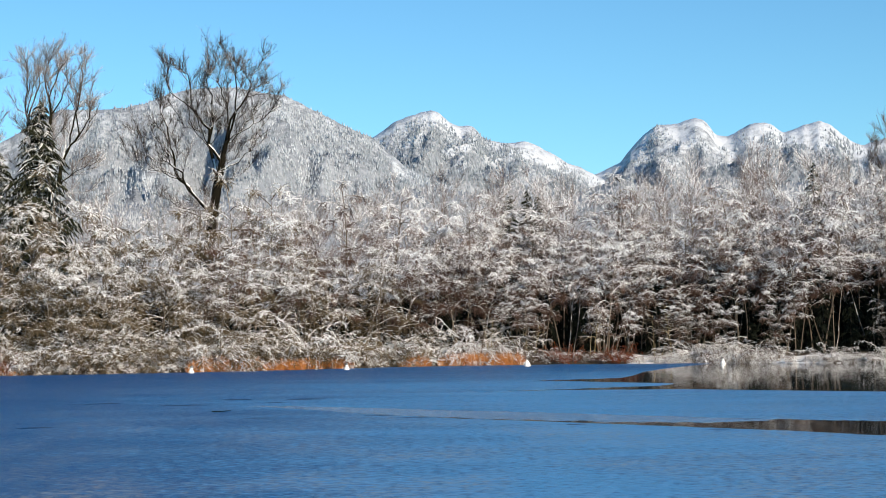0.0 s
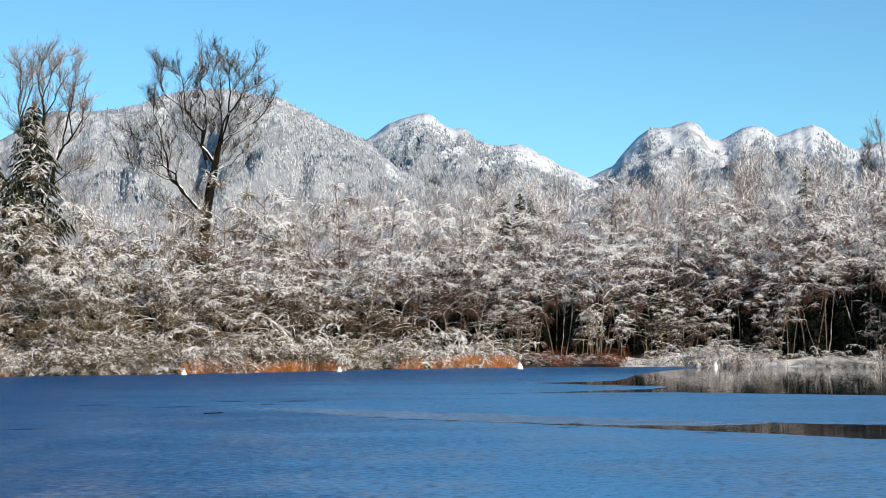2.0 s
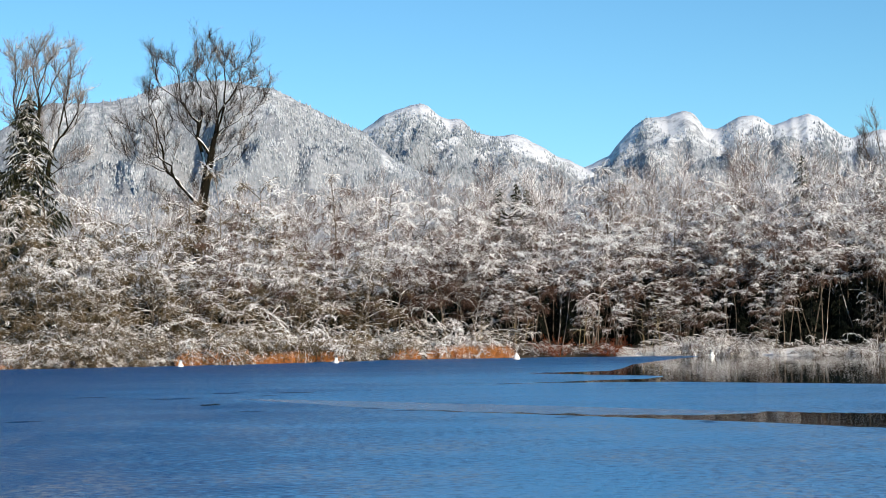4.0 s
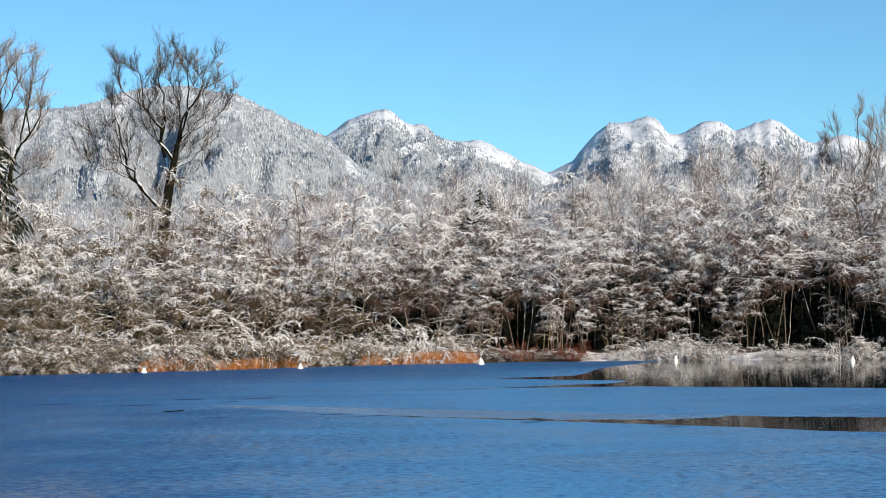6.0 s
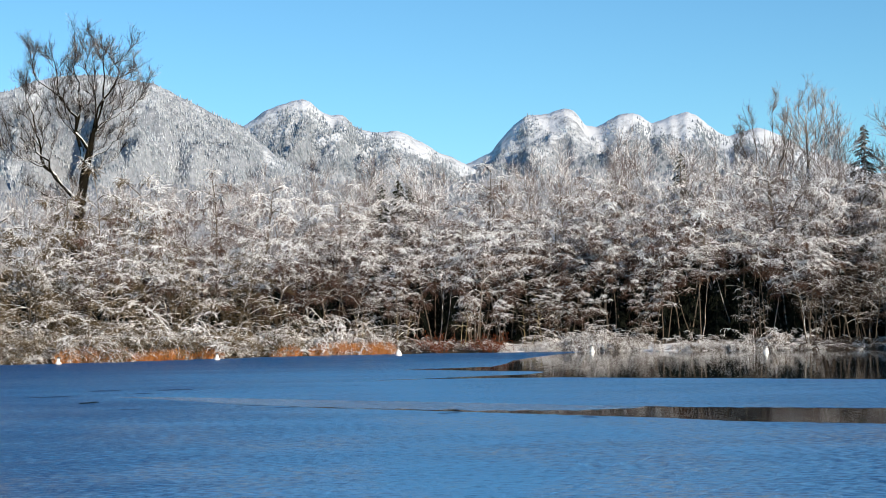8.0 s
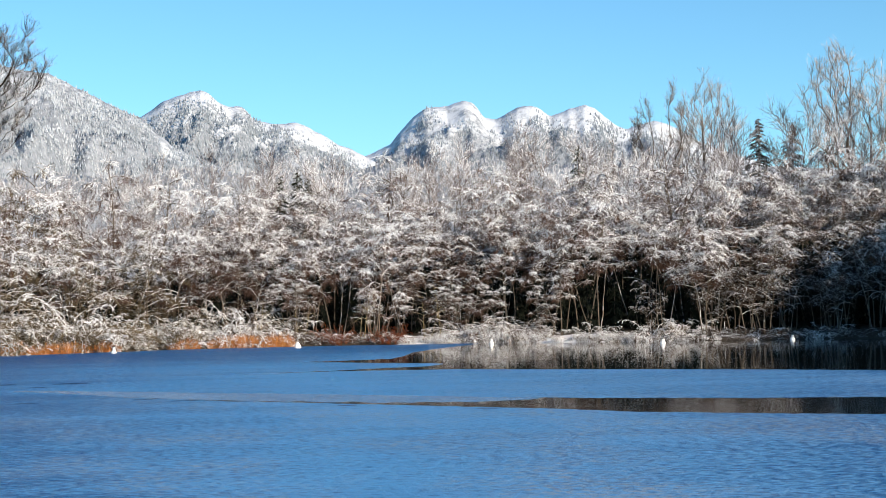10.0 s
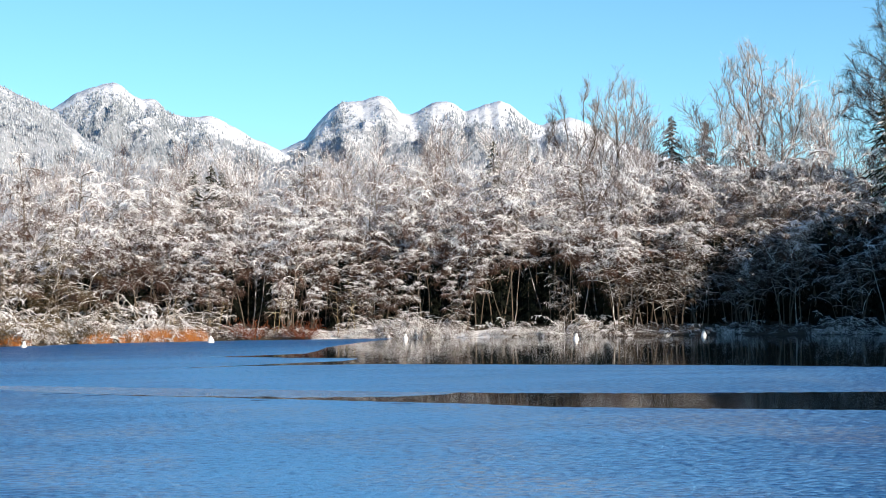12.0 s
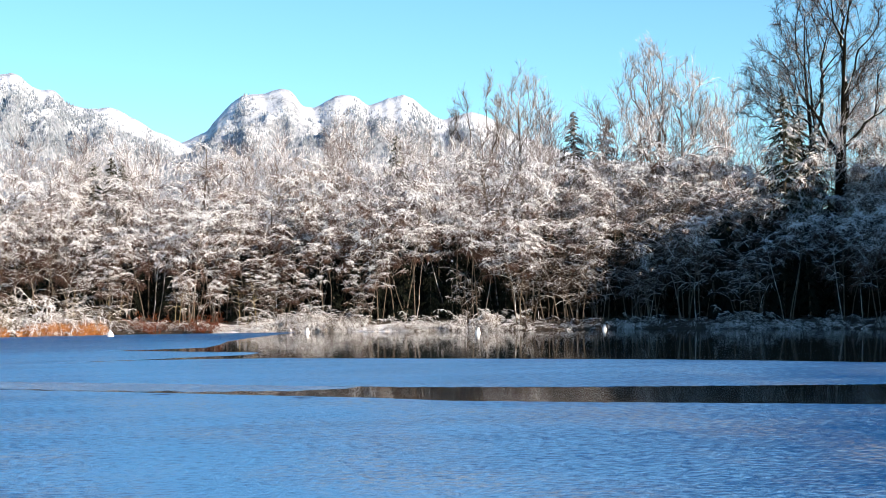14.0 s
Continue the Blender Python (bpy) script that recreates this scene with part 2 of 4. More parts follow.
def side_way(rng, d, spread, up=0.0):
    """A direction that leaves d at about spread degrees, to a random side."""
    ref = Vector((0, 0, 1)) if abs(d.z) < 0.9 else Vector((1, 0, 0))
    s = d.cross(ref).normalized()
    u = s.cross(d)
    a, k = rng.uniform(0, 2 * math.pi), radians(spread) * rng.uniform(0.7, 1.3)
    w = d * math.cos(k) + (s * math.cos(a) + u * math.sin(a)) * math.sin(k)
    w.z += up
    return w.normalized()


# ---------------------------------------------------------------- kinds of plants
def spray(rng, crown, p, way, length, twigs, droop, thick, snow):
    """One arching shoot with short side twigs."""
    shoot = bend(rng, p, way, length, 3, 0.14, -droop)
    crown.tube(shoot, 0.011 * thick, 0.008 * thick, 3, rng.uniform(-0.9, 0.9), leave=1, snow=snow - 0.15)
    for k in range(twigs):
        w, wd = along(shoot, 0.1 + 0.9 * (k + rng.random()) / twigs)
        side = Vector((-wd.y, wd.x, 0)) * (1 if k % 2 else -1)
        end = w + (wd * 0.7 + side * rng.uniform(0.2, 1.2) + Vector((rng.gauss(0, 0.3), rng.gauss(0, 0.3), rng.gauss(-0.12, 0.3)))).normalized() * rng.uniform(0.1, 0.28)
        crown.tube([w, end], 0.0128 * thick, 0.008 * thick, 3, rng.uniform(-0.9, 1.2), leave=1, snow=snow + rng.uniform(-0.2, 0.15))


def plume(rng, crown, limb, size, shoots, twigs, droop, thick, start=0.4):
    """A rounded clump of arching shoots over the outer part of a limb, snowy on top and bare and brown below."""
    bias = rng.uniform(-0.5, 0.36)
    for i in range(shoots):
        under = i % 4 == 3
        q, qd = along(limb, start + (1 - start) * rng.random() ** 0.6)
        a = 2.4 * i + rng.uniform(-0.5, 0.5)
        e = radians(rng.uniform(-50, 0) if under else rng.uniform(-5, 48))
        way = Vector((math.cos(a) * math.cos(e), math.sin(a) * math.cos(e), math.sin(e))) + qd * rng.uniform(0.0, 0.5)
        spray(rng, crown, q, way, size * rng.uniform(0.5, 1.2) * (0.8 if under else 1.0), twigs, droop * rng.uniform(0.7, 1.9), thick, bias + (0.05 if under else 0.45 + 0.5 * math.sin(e)))


def alder(seed, height, stems=3, limbs=10, shoots=12, twigs=5, twig_mat=None, low=0.4, droop=0.8, thick=1.0, lean=0.16, reach=0.3, bark=None, clump=0.3):
    """A bare many-stemmed tree whose arching limbs end in rounded clumps of snow-laden twigs."""
    rng = random.Random(seed)
    stalks, crown = [], Geo()
    for s in range(stems):
        a = 2 * math.pi * (s + rng.random() * 0.6) / stems
        start = Vector((math.cos(a), math.sin(a), 0)) * (0.2 * stems * rng.uniform(0.3, 1.0)) + Vector((0, 0, -0.3))
        h = height * rng.uniform(0.66, 0.98)
        d = Vector((math.cos(a) * lean, math.sin(a) * lean, 1))
        stem = bend(rng, start, d, h, 8, 0.06, 0.02)
        wood = Geo()
        wood.tube(stem, 0.03 + h * 0.0033, 0.016, 5)
        stalks.append(("stem", wood, bark or ALDER_BARK))
        for j in range(limbs):
            t = low + (1.0 - low) * ((j + rng.random()) / limbs) ** 0.8
            p, sd = along(stem, t)
            ang = 2.4 * j + rng.uniform(-0.6, 0.6)
            ld = Vector((math.cos(ang), math.sin(ang), rng.uniform(0.4, 1.2)))
            ll = height * reach * (0.35 + 0.75 * (1.0 - t)) * rng.uniform(0.7, 1.3)
            limb = bend(rng, p, ld, ll, 5, 0.08, -1.15 * droop * rng.uniform(0.5, 1.4))
            wood.tube(limb, 0.032 * thick, 0.016, 4, rng.random() * 3)
            plume(rng, crown, limb, ll * clump + 0.35, shoots, twigs, droop, thick, 0.5)
    return plant("alder_tree", stalks + [("crown", crown, twig_mat or ALDER_TWIG)])


def plant(name, parts):
    root = new(name)
    for nm, geo, mt in parts:
        me = geo.mesh(nm)
        if nm in ("trunk", "stem"):
            me.polygons.foreach_set("use_smooth", [True] * len(me.polygons))
        part(nm, me, mt, root)
    return root


def shrub(seed, height, stems=16, shoots=6, twigs=4, twig_mat=None, arch=1.9, name="snowy_shrub"):
    """A low bush of arching stems from one base."""
    rng = random.Random(seed)
    wood, crown = Geo(), Geo()
    for s in range(stems):
        a = rng.uniform(0, 2 * math.pi)
        k = rng.uniform(0.5, 1.3)
        stem = bend(rng, Vector((math.cos(a) * 0.25, math.sin(a) * 0.25, -0.15)), Vector((math.cos(a) * k, math.sin(a) * k, 1)), height * rng.uniform(0.8, 1.45), 6, 0.09, -arch * rng.uniform(0.5, 1.2))
        wood.tube(stem, 0.028, 0.014, 4, rng.random() * 3)
        plume(rng, crown, stem, height * 0.12 + 0.3, shoots, twigs, 0.9, 1.0, 0.25)
    return plant(name, [("wood", wood, twig_mat or ALDER_TWIG), ("crown", crown, twig_mat or ALDER_TWIG)])


def slender_tree(seed, height, limbs=9, boughs=7, shoots=7, twigs=4, first=0.45, spread=42, trunk_r=0.42, rise=0.45, fat=1.0, reach=0.3):
    """A slender bare tree: a trunk with rising limbs, boughs and upright fine twigs at their ends."""
    rng = random.Random(seed)
    wood, crown = Geo(), Geo()
    trunk = bend(rng, Vector((0, 0, -0.4)), Vector((rng.gauss(0, 0.02), rng.gauss(0, 0.02), 1)), height * 0.94, 10, 0.045, 0.2)
    wood.tube(trunk, trunk_r, trunk_r * 0.1, 10)
    for j in range(limbs):
        t = first + (0.99 - first) * (j + rng.random()) / limbs
        p, d = along(trunk, t)
        ll = height * reach * (1.15 - 0.85 * t) * rng.uniform(0.75, 1.2)
        limb = bend(rng, p, side_way(rng, d, spread), ll, 6, 0.08, rise)
        wood.tube(limb, 0.6 * trunk_r * (0.34 - 0.24 * t), 0.02, 5, rng.random() * 3)
        for i in range(boughs):
            q, qd = along(limb, 0.2 + 0.8 * (i + rng.random()) / boughs)
            bough = bend(rng, q, side_way(rng, qd, 40, 0.1), ll * 0.36 * rng.uniform(0.6, 1.2) + 0.4, 4, 0.1, rise * 0.8)
            crown.tube(bough, 0.04 * fat, 0.016 * fat, 3, rng.random() * 3)
            for _ in range(shoots):
                w, wd = along(bough, rng.uniform(0.15, 1.0))
                shoot = bend(rng, w, side_way(rng, wd, 40, 0.2), rng.uniform(0.15, 0.34) * height ** 0.5, 2, 0.09, rise)
                crown.tube(shoot, 0.024 * fat, 0.013 * fat, 3, rng.random() * 3)
                for _ in range(twigs):
                    e, ed = along(shoot, rng.uniform(0.2, 1.0))
                    crown.tube(bend(rng, e, side_way(rng, ed, 36, 0.15), rng.uniform(0.4, 1.0), 1, 0.1, rise * 0.5), 0.018 * fat, 0.009 * fat, 3, rng.uniform(-0.8, 1.4), leave=1)
    return plant("bare_tree", [("trunk", wood, ALDER_BARK), ("crown", crown, BACK_TWIG)])


def crown_tree(seed, fork, axis, clouds, trunk_r, twig_mat=None, bark=None, fine=1.0, rise=0.35, sag=0.0, lean=0.0, twigs=5, straight=0.75, name="cottonwood_tree"):
    """A tall bare tree. Its limbs grow from the trunk, or from one another, to points strewn over the rounded masses of its crown
    (centre, radii, number of limbs), and end in fine twigs."""
    rng = random.Random(seed)
    wood, crown = Geo(), Geo()
    at, up, load, run = [], [], [], []

    def grow(pts, root):
        """Adds a branch to the skeleton and returns the numbers of its joints."""
        ids = [root] if root is not None else []
        for q in pts:
            up.append(ids[-1] if ids else -1)
            run.append(run[ids[-1]] + (q - at[ids[-1]]).length if ids else 0.0)
            at.append(q)
            load.append(0.0)
            ids.append(len(at) - 1)
        return ids

    stem = bend(rng, Vector((0, 0, -0.4)), Vector((lean, 0, 1)), axis, max(8, int(axis / 0.8)), 0.022, 0.05)
    paths = [grow(stem, None)]
    goals = []
    for cx, cy, cz, rx, ry, rz, count in clouds:
        for _ in range(count):
            while True:
                q = Vector((rng.uniform(-1, 1), rng.uniform(-1, 1), rng.uniform(-1, 1)))
                if 0.3 < q.length < 1:
                    break
            goals.append(Vector((cx + q.x * rx, cy + q.y * ry, cz + q.z * rz)))
    base = Vector((0, 0, fork))
    goals.sort(key=lambda g: (g - base).length)
    for g in goals:
        pts = np.array(at)
        d = np.array(g) - pts
        far = np.linalg.norm(d, axis=1)
        steep = d[:, 2] - rise * np.hypot(d[:, 0], d[:, 1])
        cost = far + straight * np.array(run) + 1.6 * np.maximum(0, -steep) + 50 * (pts[:, 2] < fork * 0.93)
        root = int(np.argmin(cost))
        p = at[root]
        along_way = (p - at[up[root]]).normalized() if up[root] >= 0 else Vector((0, 0, 1))
        span_len = (g - p).length
        n = max(2, int(span_len / 0.7))
        c1 = p + along_way * span_len * 0.16 + (g - p) * 0.2
        c2 = g - Vector(((g - p).x * 0.3, (g - p).y * 0.3, (g - p).z * 0.3 + (0.14 - sag) * span_len))
        branch = []
        for k in range(1, n + 1):
            t = k / n
            q = p * (1 - t) ** 3 + c1 * (3 * t * (1 - t) ** 2) + c2 * (3 * t * t * (1 - t)) + g * t ** 3
            j = 0.045 * span_len ** 0.5 * (1 if k < n else 0.3)
            branch.append(q + Vector((rng.gauss(0, j), rng.gauss(0, j), rng.gauss(0, j))))
        paths.append(grow(branch, root))
    for ids in paths:
        k = ids[-1]
        while k >= 0:
            load[k] += 1.0
            k = up[k]
    girth = lambda k: max(0.022, trunk_r * (load[k] / load[0]) ** 0.66)
    for ids in paths:
        for a, b2 in zip(ids, ids[1:]):
            wood.tube([at[a], at[b2]], min(girth(a), girth(b2) * 1.25), girth(b2), 8 if girth(b2) > 0.12 else 5)
    for ids in paths[1:]:
        for a, b2 in zip(ids, ids[1:]):
            if load[b2] > 5:
                continue
            way = (at[b2] - at[a]).normalized()
            for _ in range(twigs):
                q = at[a].lerp(at[b2], rng.random())
                shoot = bend(rng, q, side_way(rng, way, 40, 0.35 - sag), rng.uniform(0.5, 1.35), 3, 0.1, 0.4 - sag * 2)
                crown.tube(shoot, 0.017 * fine, 0.01 * fine, 3, rng.random() * 3)
                for _ in range(6):
                    e, ed = along(shoot, rng.uniform(0.1, 1.0))
                    crown.tube([e, e + side_way(rng, ed, 36, 0.25 - sag) * rng.uniform(0.25, 0.65)], 0.012 * fine, 0.007 * fine, 3, rng.uniform(-0.8, 1.4), leave=1)
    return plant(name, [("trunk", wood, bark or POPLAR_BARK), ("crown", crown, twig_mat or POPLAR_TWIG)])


def conifer(seed, height, mat, step=0.55, width=0.2, sprays=7, bare=0.08, name="conifer_tree", sag=0.7, fat=1.0):
    """A needle tree: whorls of sagging boughs with side sprays."""
    rng = random.Random(seed)
    wood, crown = Geo(), Geo()
    wood.tube([Vector((0, 0, -0.4)), Vector((0.05, 0, height * 0.5)), Vector((0, 0.05, height))], height * 0.013 + 0.05, 0.02, 6)
    z = height * bare
    while z < height * 0.99:
        k = 1 - z / height
        reach = height * width * (k ** 0.75) * rng.uniform(0.75, 1.15) + 0.15
        for j in range(5):
            a = rng.uniform(0, 2 * math.pi)
            bough = bend(rng, Vector((0, 0, z + rng.uniform(-0.2, 0.2))), Vector((math.cos(a), math.sin(a), 0.35 - 0.3 * k)), reach * rng.uniform(0.7, 1.1), 3, 0.06, -sag)
            crown.tube(bough, 0.10 * fat * (0.4 + 0.6 * k), 0.04 * fat * (0.4 + 0.6 * k), 3, math.pi / 2)
            for i in range(sprays):
                q, qd = along(bough, 0.15 + 0.85 * (i + rng.random()) / sprays)
                s = Vector((-qd.y, qd.x, 0)) * (1 if i % 2 else -1)
                spray = bend(rng, q, qd * 0.6 + s * 0.8 + Vector((0, 0, -0.2)), reach * 0.28 + 0.12, 1, 0.08, -0.3)
                crown.tube(spray, 0.11 * fat * (0.4 + 0.6 * k), 0.03, 3, math.pi / 2)
        z += step * (0.55 + 0.6 * k)
    return plant(name, [("trunk", wood, ALDER_BARK), ("crown", crown, mat)])


# ---------------------------------------------------------------- lake and land
SHORE = [(-180, 0), (-120, 0), (-100, 20), (-80, 60), (-50, 105), (-25, 126), (-14.7, 128.5), (-11, 129), (-6.4, 132), (-3, 137), (-0.5, 141), (4, 143.3),
         (9.4, 142.8), (13, 141), (17.7, 140), (20, 142), (23.6, 139), (26, 138), (28.4, 136), (32, 126), (36, 114), (40, 106), (46, 98), (58, 88), (80, 60), (100, 20), (120, 0), (180, 0)]


def shore(az):
    r = ramp(SHORE, az)
    return r + (0.9 * noise.noise(Vector((az * 0.9, 3.1, 0))) + 0.35 * noise.noise(Vector((az * 3.7, 9.1, 0))) if abs(az) < 60 else 0)


BANK = [(-40, -2.5), (-6, -1.2), (-1.0, -0.25), (0, 0.0), (0.5, 0.16), (1.4, 0.34), (3, 0.55), (8, 0.95), (20, 1.7), (60, 4.0), (140, 7.0), (400, 12.0), (1000, 22.0), (5000, 40.0)]


def land(az, r):
    far = ramp(BANK, r - shore(az))
    near = ramp([(0, 1.62), (4.5, 1.5), (8, 0.1), (11, -1.0), (20, -2.5)], r)
    z = max(far, near) if r < 60 else far
    return z + (0.12 if r < 400 else 1.5) * noise.noise(Vector((r * math.sin(radians(az)) * 0.4, r * math.cos(radians(az)) * 0.4, 5)))* (1 if z > 0.3 else 0.25)


def build_ground():
    azs = [a * 0.4 for a in range(-50, 88)]
    azs = [a for a in range(-180, -20, 5)] + azs + [a for a in range(36, 180, 5)]
    offs = [-1.0, -0.4, -0.1, 0.15, 0.5, 0.9, 1.4, 2.2, 3.2, 5, 8, 12, 18, 26, 36, 50, 70, 100, 150, 230, 350, 600, 1000, 1800, 3000, 4700]
    near = [0.5, 2.5, 4.5, 5.5, 6.5, 7.5, 8.5, 10, 14, 22, 40]
    verts, faces, lit = [(0, 0, land(0, 0))], [], [0.0]
    n = len(offs) + len(near)
    for az in azs:
        s = shore(az)
        rs = [r * min(1.0, 0.6 + s / 120) for r in near] + [max(s, 22) + 20 + o if s < 22 else s + o for o in offs]
        rs.sort()
        for r in rs:
            p = spot(az, r, land(az, r))
            verts.append(tuple(p))
            d = r - s
            wet = 0.0 if 6 < az < 13 else 0.6 * max(0, min(1, (0.7 - d) / 0.3))
            # Litter is heaviest to the east and under trees, where it also paints shade.
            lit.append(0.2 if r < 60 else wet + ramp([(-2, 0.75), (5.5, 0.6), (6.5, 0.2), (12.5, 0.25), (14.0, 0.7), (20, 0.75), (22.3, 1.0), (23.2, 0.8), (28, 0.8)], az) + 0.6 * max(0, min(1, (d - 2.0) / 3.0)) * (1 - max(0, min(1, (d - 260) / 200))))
    m = len(azs)
    for i in range(m):
        a, b2 = 1 + i * n, 1 + ((i + 1) % m) * n
        faces.append((0, b2, a))
        for k in range(n - 1):
            faces.append((a + k, b2 + k, b2 + k + 1, a + k + 1))
    me = bpy.data.meshes.new("ground")
    me.from_pydata(verts, [], faces)
    me.attributes.new("litter", "FLOAT", "POINT").data.foreach_set("value", lit)
    me.polygons.foreach_set("use_smooth", [True] * len(me.polygons))
    me.update()
    return tagged(part("ground", me, GROUND), "snow-dusted lake bank, leaf litter and painted shade under the trees", "ground", kind="structure")


build_ground()

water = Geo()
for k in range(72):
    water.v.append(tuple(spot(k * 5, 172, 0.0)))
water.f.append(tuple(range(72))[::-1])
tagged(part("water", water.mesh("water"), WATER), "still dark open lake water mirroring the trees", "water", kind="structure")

# edges of the leads in the ice: bearing and distance
LEAD_NEAR = [(-6.8, 72.0), (-5.4, 69.1), (-2.8, 63.7), (0.2, 59.8), (5.0, 56.0), (8.8, 53.4), (11.5, 51.9), (14.2, 50.0), (18.6, 48.9), (23.5, 48.3), (28.5, 48.0), (40, 47)]
LEAD_FAR = [(-6.8, 72.0), (-5.1, 70.8), (0.2, 65.7), (5.9, 61.4), (9.3, 59.2), (13.0, 57.7), (18.3, 56.8), (24.0, 57.3), (28.5, 58.2), (40, 60)]
OPEN_NEAR = [(-0.5, 82.6), (1.4, 83.9), (4.1, 85.4), (8.3, 85.2), (9.7, 84.2), (13.2, 82.2), (18.7, 79.8), (23.5, 77.6), (28.5, 74.8), (40, 70)]
FINGER_LOW = [(-0.5, 82.6), (1.5, 84.5), (4.1, 86.9), (5.9, 89.2), (7.2, 90.6), (7.8, 94.0)]
FINGER_MID = [(2.5, 101.2), (2.9, 101.2), (5.4, 97.0), (7.8, 94.0)]
FINGER_TOP = [(2.5, 101.2), (2.9, 101.5), (5.0, 103.0), (6.0, 105.0), (6.4, 110.0), (6.7, 118.0), (7.4, 126.0), (8.2, 134.0), (9.0, 142.0), (10.2, 143.0)]


def build_ice():
    top = 0.008
    verts, faces = [], []
    azs = [round(a * 0.1, 1) for a in range(-190, 340)]

    def strip(lo, hi, rows, keep):
        prev = None
        for az in azs:
            a, b2 = lo(az), hi(az)
            if not keep(az) or b2 - a < 0.05:
                prev = None
                continue
            base = len(verts)
            verts.append(tuple(spot(az, a, -0.02)))
            for k in range(rows + 1):
                verts.append(tuple(spot(az, a + (b2 - a) * k / rows, top)))
            verts.append(tuple(spot(az, b2, -0.02)))
            if prev is not None:
                for k in range(rows + 2):
                    faces.append((prev + k, prev + k + 1, base + k + 1, base + k))
            prev = base

    def rag(table, size, key):
        return lambda az: ramp(table, az) + size * max(0.0, min(1.0, az - table[0][0])) * (noise.noise(Vector((az * 2.3, key, 0))) + 0.6 * noise.noise(Vector((az * 9.0, key, 4))))

    near, far = rag(LEAD_NEAR, 0.22, 1.0), rag(LEAD_FAR, 0.3, 2.0)
    opened, low = rag(OPEN_NEAR, 0.35, 3.0), rag(FINGER_LOW, 0.25, 4.0)
    mid, high = rag(FINGER_MID, 0.4, 5.0), rag(FINGER_TOP, 0.6, 6.0)
    brim = lambda az: shore(az) - 0.9 - 0.5 * noise.noise(Vector((az * 1.7, 8.0, 0)))
    cut, tip, prong = -6.8, -0.5, 2.5
    seam = lambda az: ramp([(tip, 100.0), (prong, 101.0)], az)
    strip(lambda az: 12.0, near, 4, lambda az: az >= cut)
    strip(lambda az: 12.0, lambda az: 72.0, 4, lambda az: az <= cut)
    strip(lambda az: 72.0, lambda az: 82.0, 1, lambda az: az <= cut)
    strip(far, lambda az: 82.0, 3, lambda az: cut <= az <= tip)
    strip(far, opened, 3, lambda az: az >= tip)
    strip(lambda az: 82.0, brim, 4, lambda az: az <= tip)
    strip(low, seam, 3, lambda az: tip <= az <= prong)
    strip(low, mid, 3, lambda az: prong <= az <= 7.8)
    strip(seam, brim, 3, lambda az: tip <= az <= prong)
    strip(high, brim, 3, lambda az: prong <= az <= 10.2)
    me = bpy.data.meshes.new("ice")
    me.from_pydata(verts, [], faces)
    me.update()
    tagged(part("ice", me, ICE), "thin blue wind-roughened ice sheet with open leads", "ice", kind="structure")
    # a thin skin of new ice over the narrow end of the near lead
    verts.clear()
    faces.clear()
    top = 0.004
    hem = lambda az: near(az) + (far(az) - near(az)) * max(0.0, ramp([(cut, 0.0), (3, 0.12), (7, 0.3), (9.5, 0.6), (11.5, 1.0)], az) + 0.12 * noise.noise(Vector((az * 1.2, 7.0, 1))))
    strip(hem, lambda az: far(az) + 0.02, 1, lambda az: cut <= az <= 11.5)
    me = bpy.data.meshes.new("skim_ice")
    me.from_pydata(verts, [], faces)
    me.update()
    return tagged(part("skim_ice", me, SKIM_ICE), "grey film of new ice closing the narrow lead", "ice", kind="structure")


build_ice()


# ---------------------------------------------------------------- mountains
RIDGE_WEST = [(-19, 5), (-15.5, 5.6), (-12.7, 7.25), (-11.46, 7.24), (-10.55, 7.36), (-9.94, 7.48), (-9.21, 7.8), (-8.48, 7.96), (-7.66, 8.04), (-6.81, 8.03), (-5.98, 7.86), (-5.24, 7.77), (-4.82, 7.58), (-4.37, 7.31), (-4.01, 7.16), (-3.65, 6.97), (-3.19, 6.74), (-2.74, 6.53), (-2.28, 6.36), (-1.2, 5.35), (0.3, 4.7), (2, 4)]
RIDGE_PEAK = [(-5, 5), (-3.6, 5.6), (-2.24, 6.41), (-1.91, 6.64), (-1.54, 6.92), (-1.18, 7.05), (-0.72, 7.18), (-0.26, 7.29), (-0.03, 7.17), (0.2, 6.94), (0.43, 6.79), (0.66, 6.71), (0.93, 6.76), (1.1, 6.7), (1.29, 6.51), (1.44, 6.3), (1.75, 6.22), (2.11, 6.14), (2.47, 6.15), (2.74, 6.2), (3.1, 6.12), (3.46, 5.92), (3.92, 5.67), (4.37, 5.39), (4.73, 5.27), (6.5, 4.3)]
RIDGE_EAST = [(4.2, 4.6), (6.03, 5.4), (6.36, 5.81), (6.65, 6.14), (6.94, 6.42), (7.23, 6.6), (7.61, 6.66), (8.01, 6.67), (8.23, 6.78), (8.57, 6.84), (8.86, 6.78), (9.04, 6.55), (9.22, 6.28), (9.6, 6.19), (9.97, 6.37), (10.35, 6.58), (10.72, 6.64), (11.09, 6.56), (11.46, 6.26), (11.83, 6.38), (12.2, 6.52), (12.67, 6.61), (12.99, 6.49), (13.3, 6.22), (13.66, 5.92), (14.02, 5.76), (14.55, 5.93), (14.93, 6.01), (15.37, 5.93), (16.6, 5.2), (18.8, 4.4), (24, 4)]
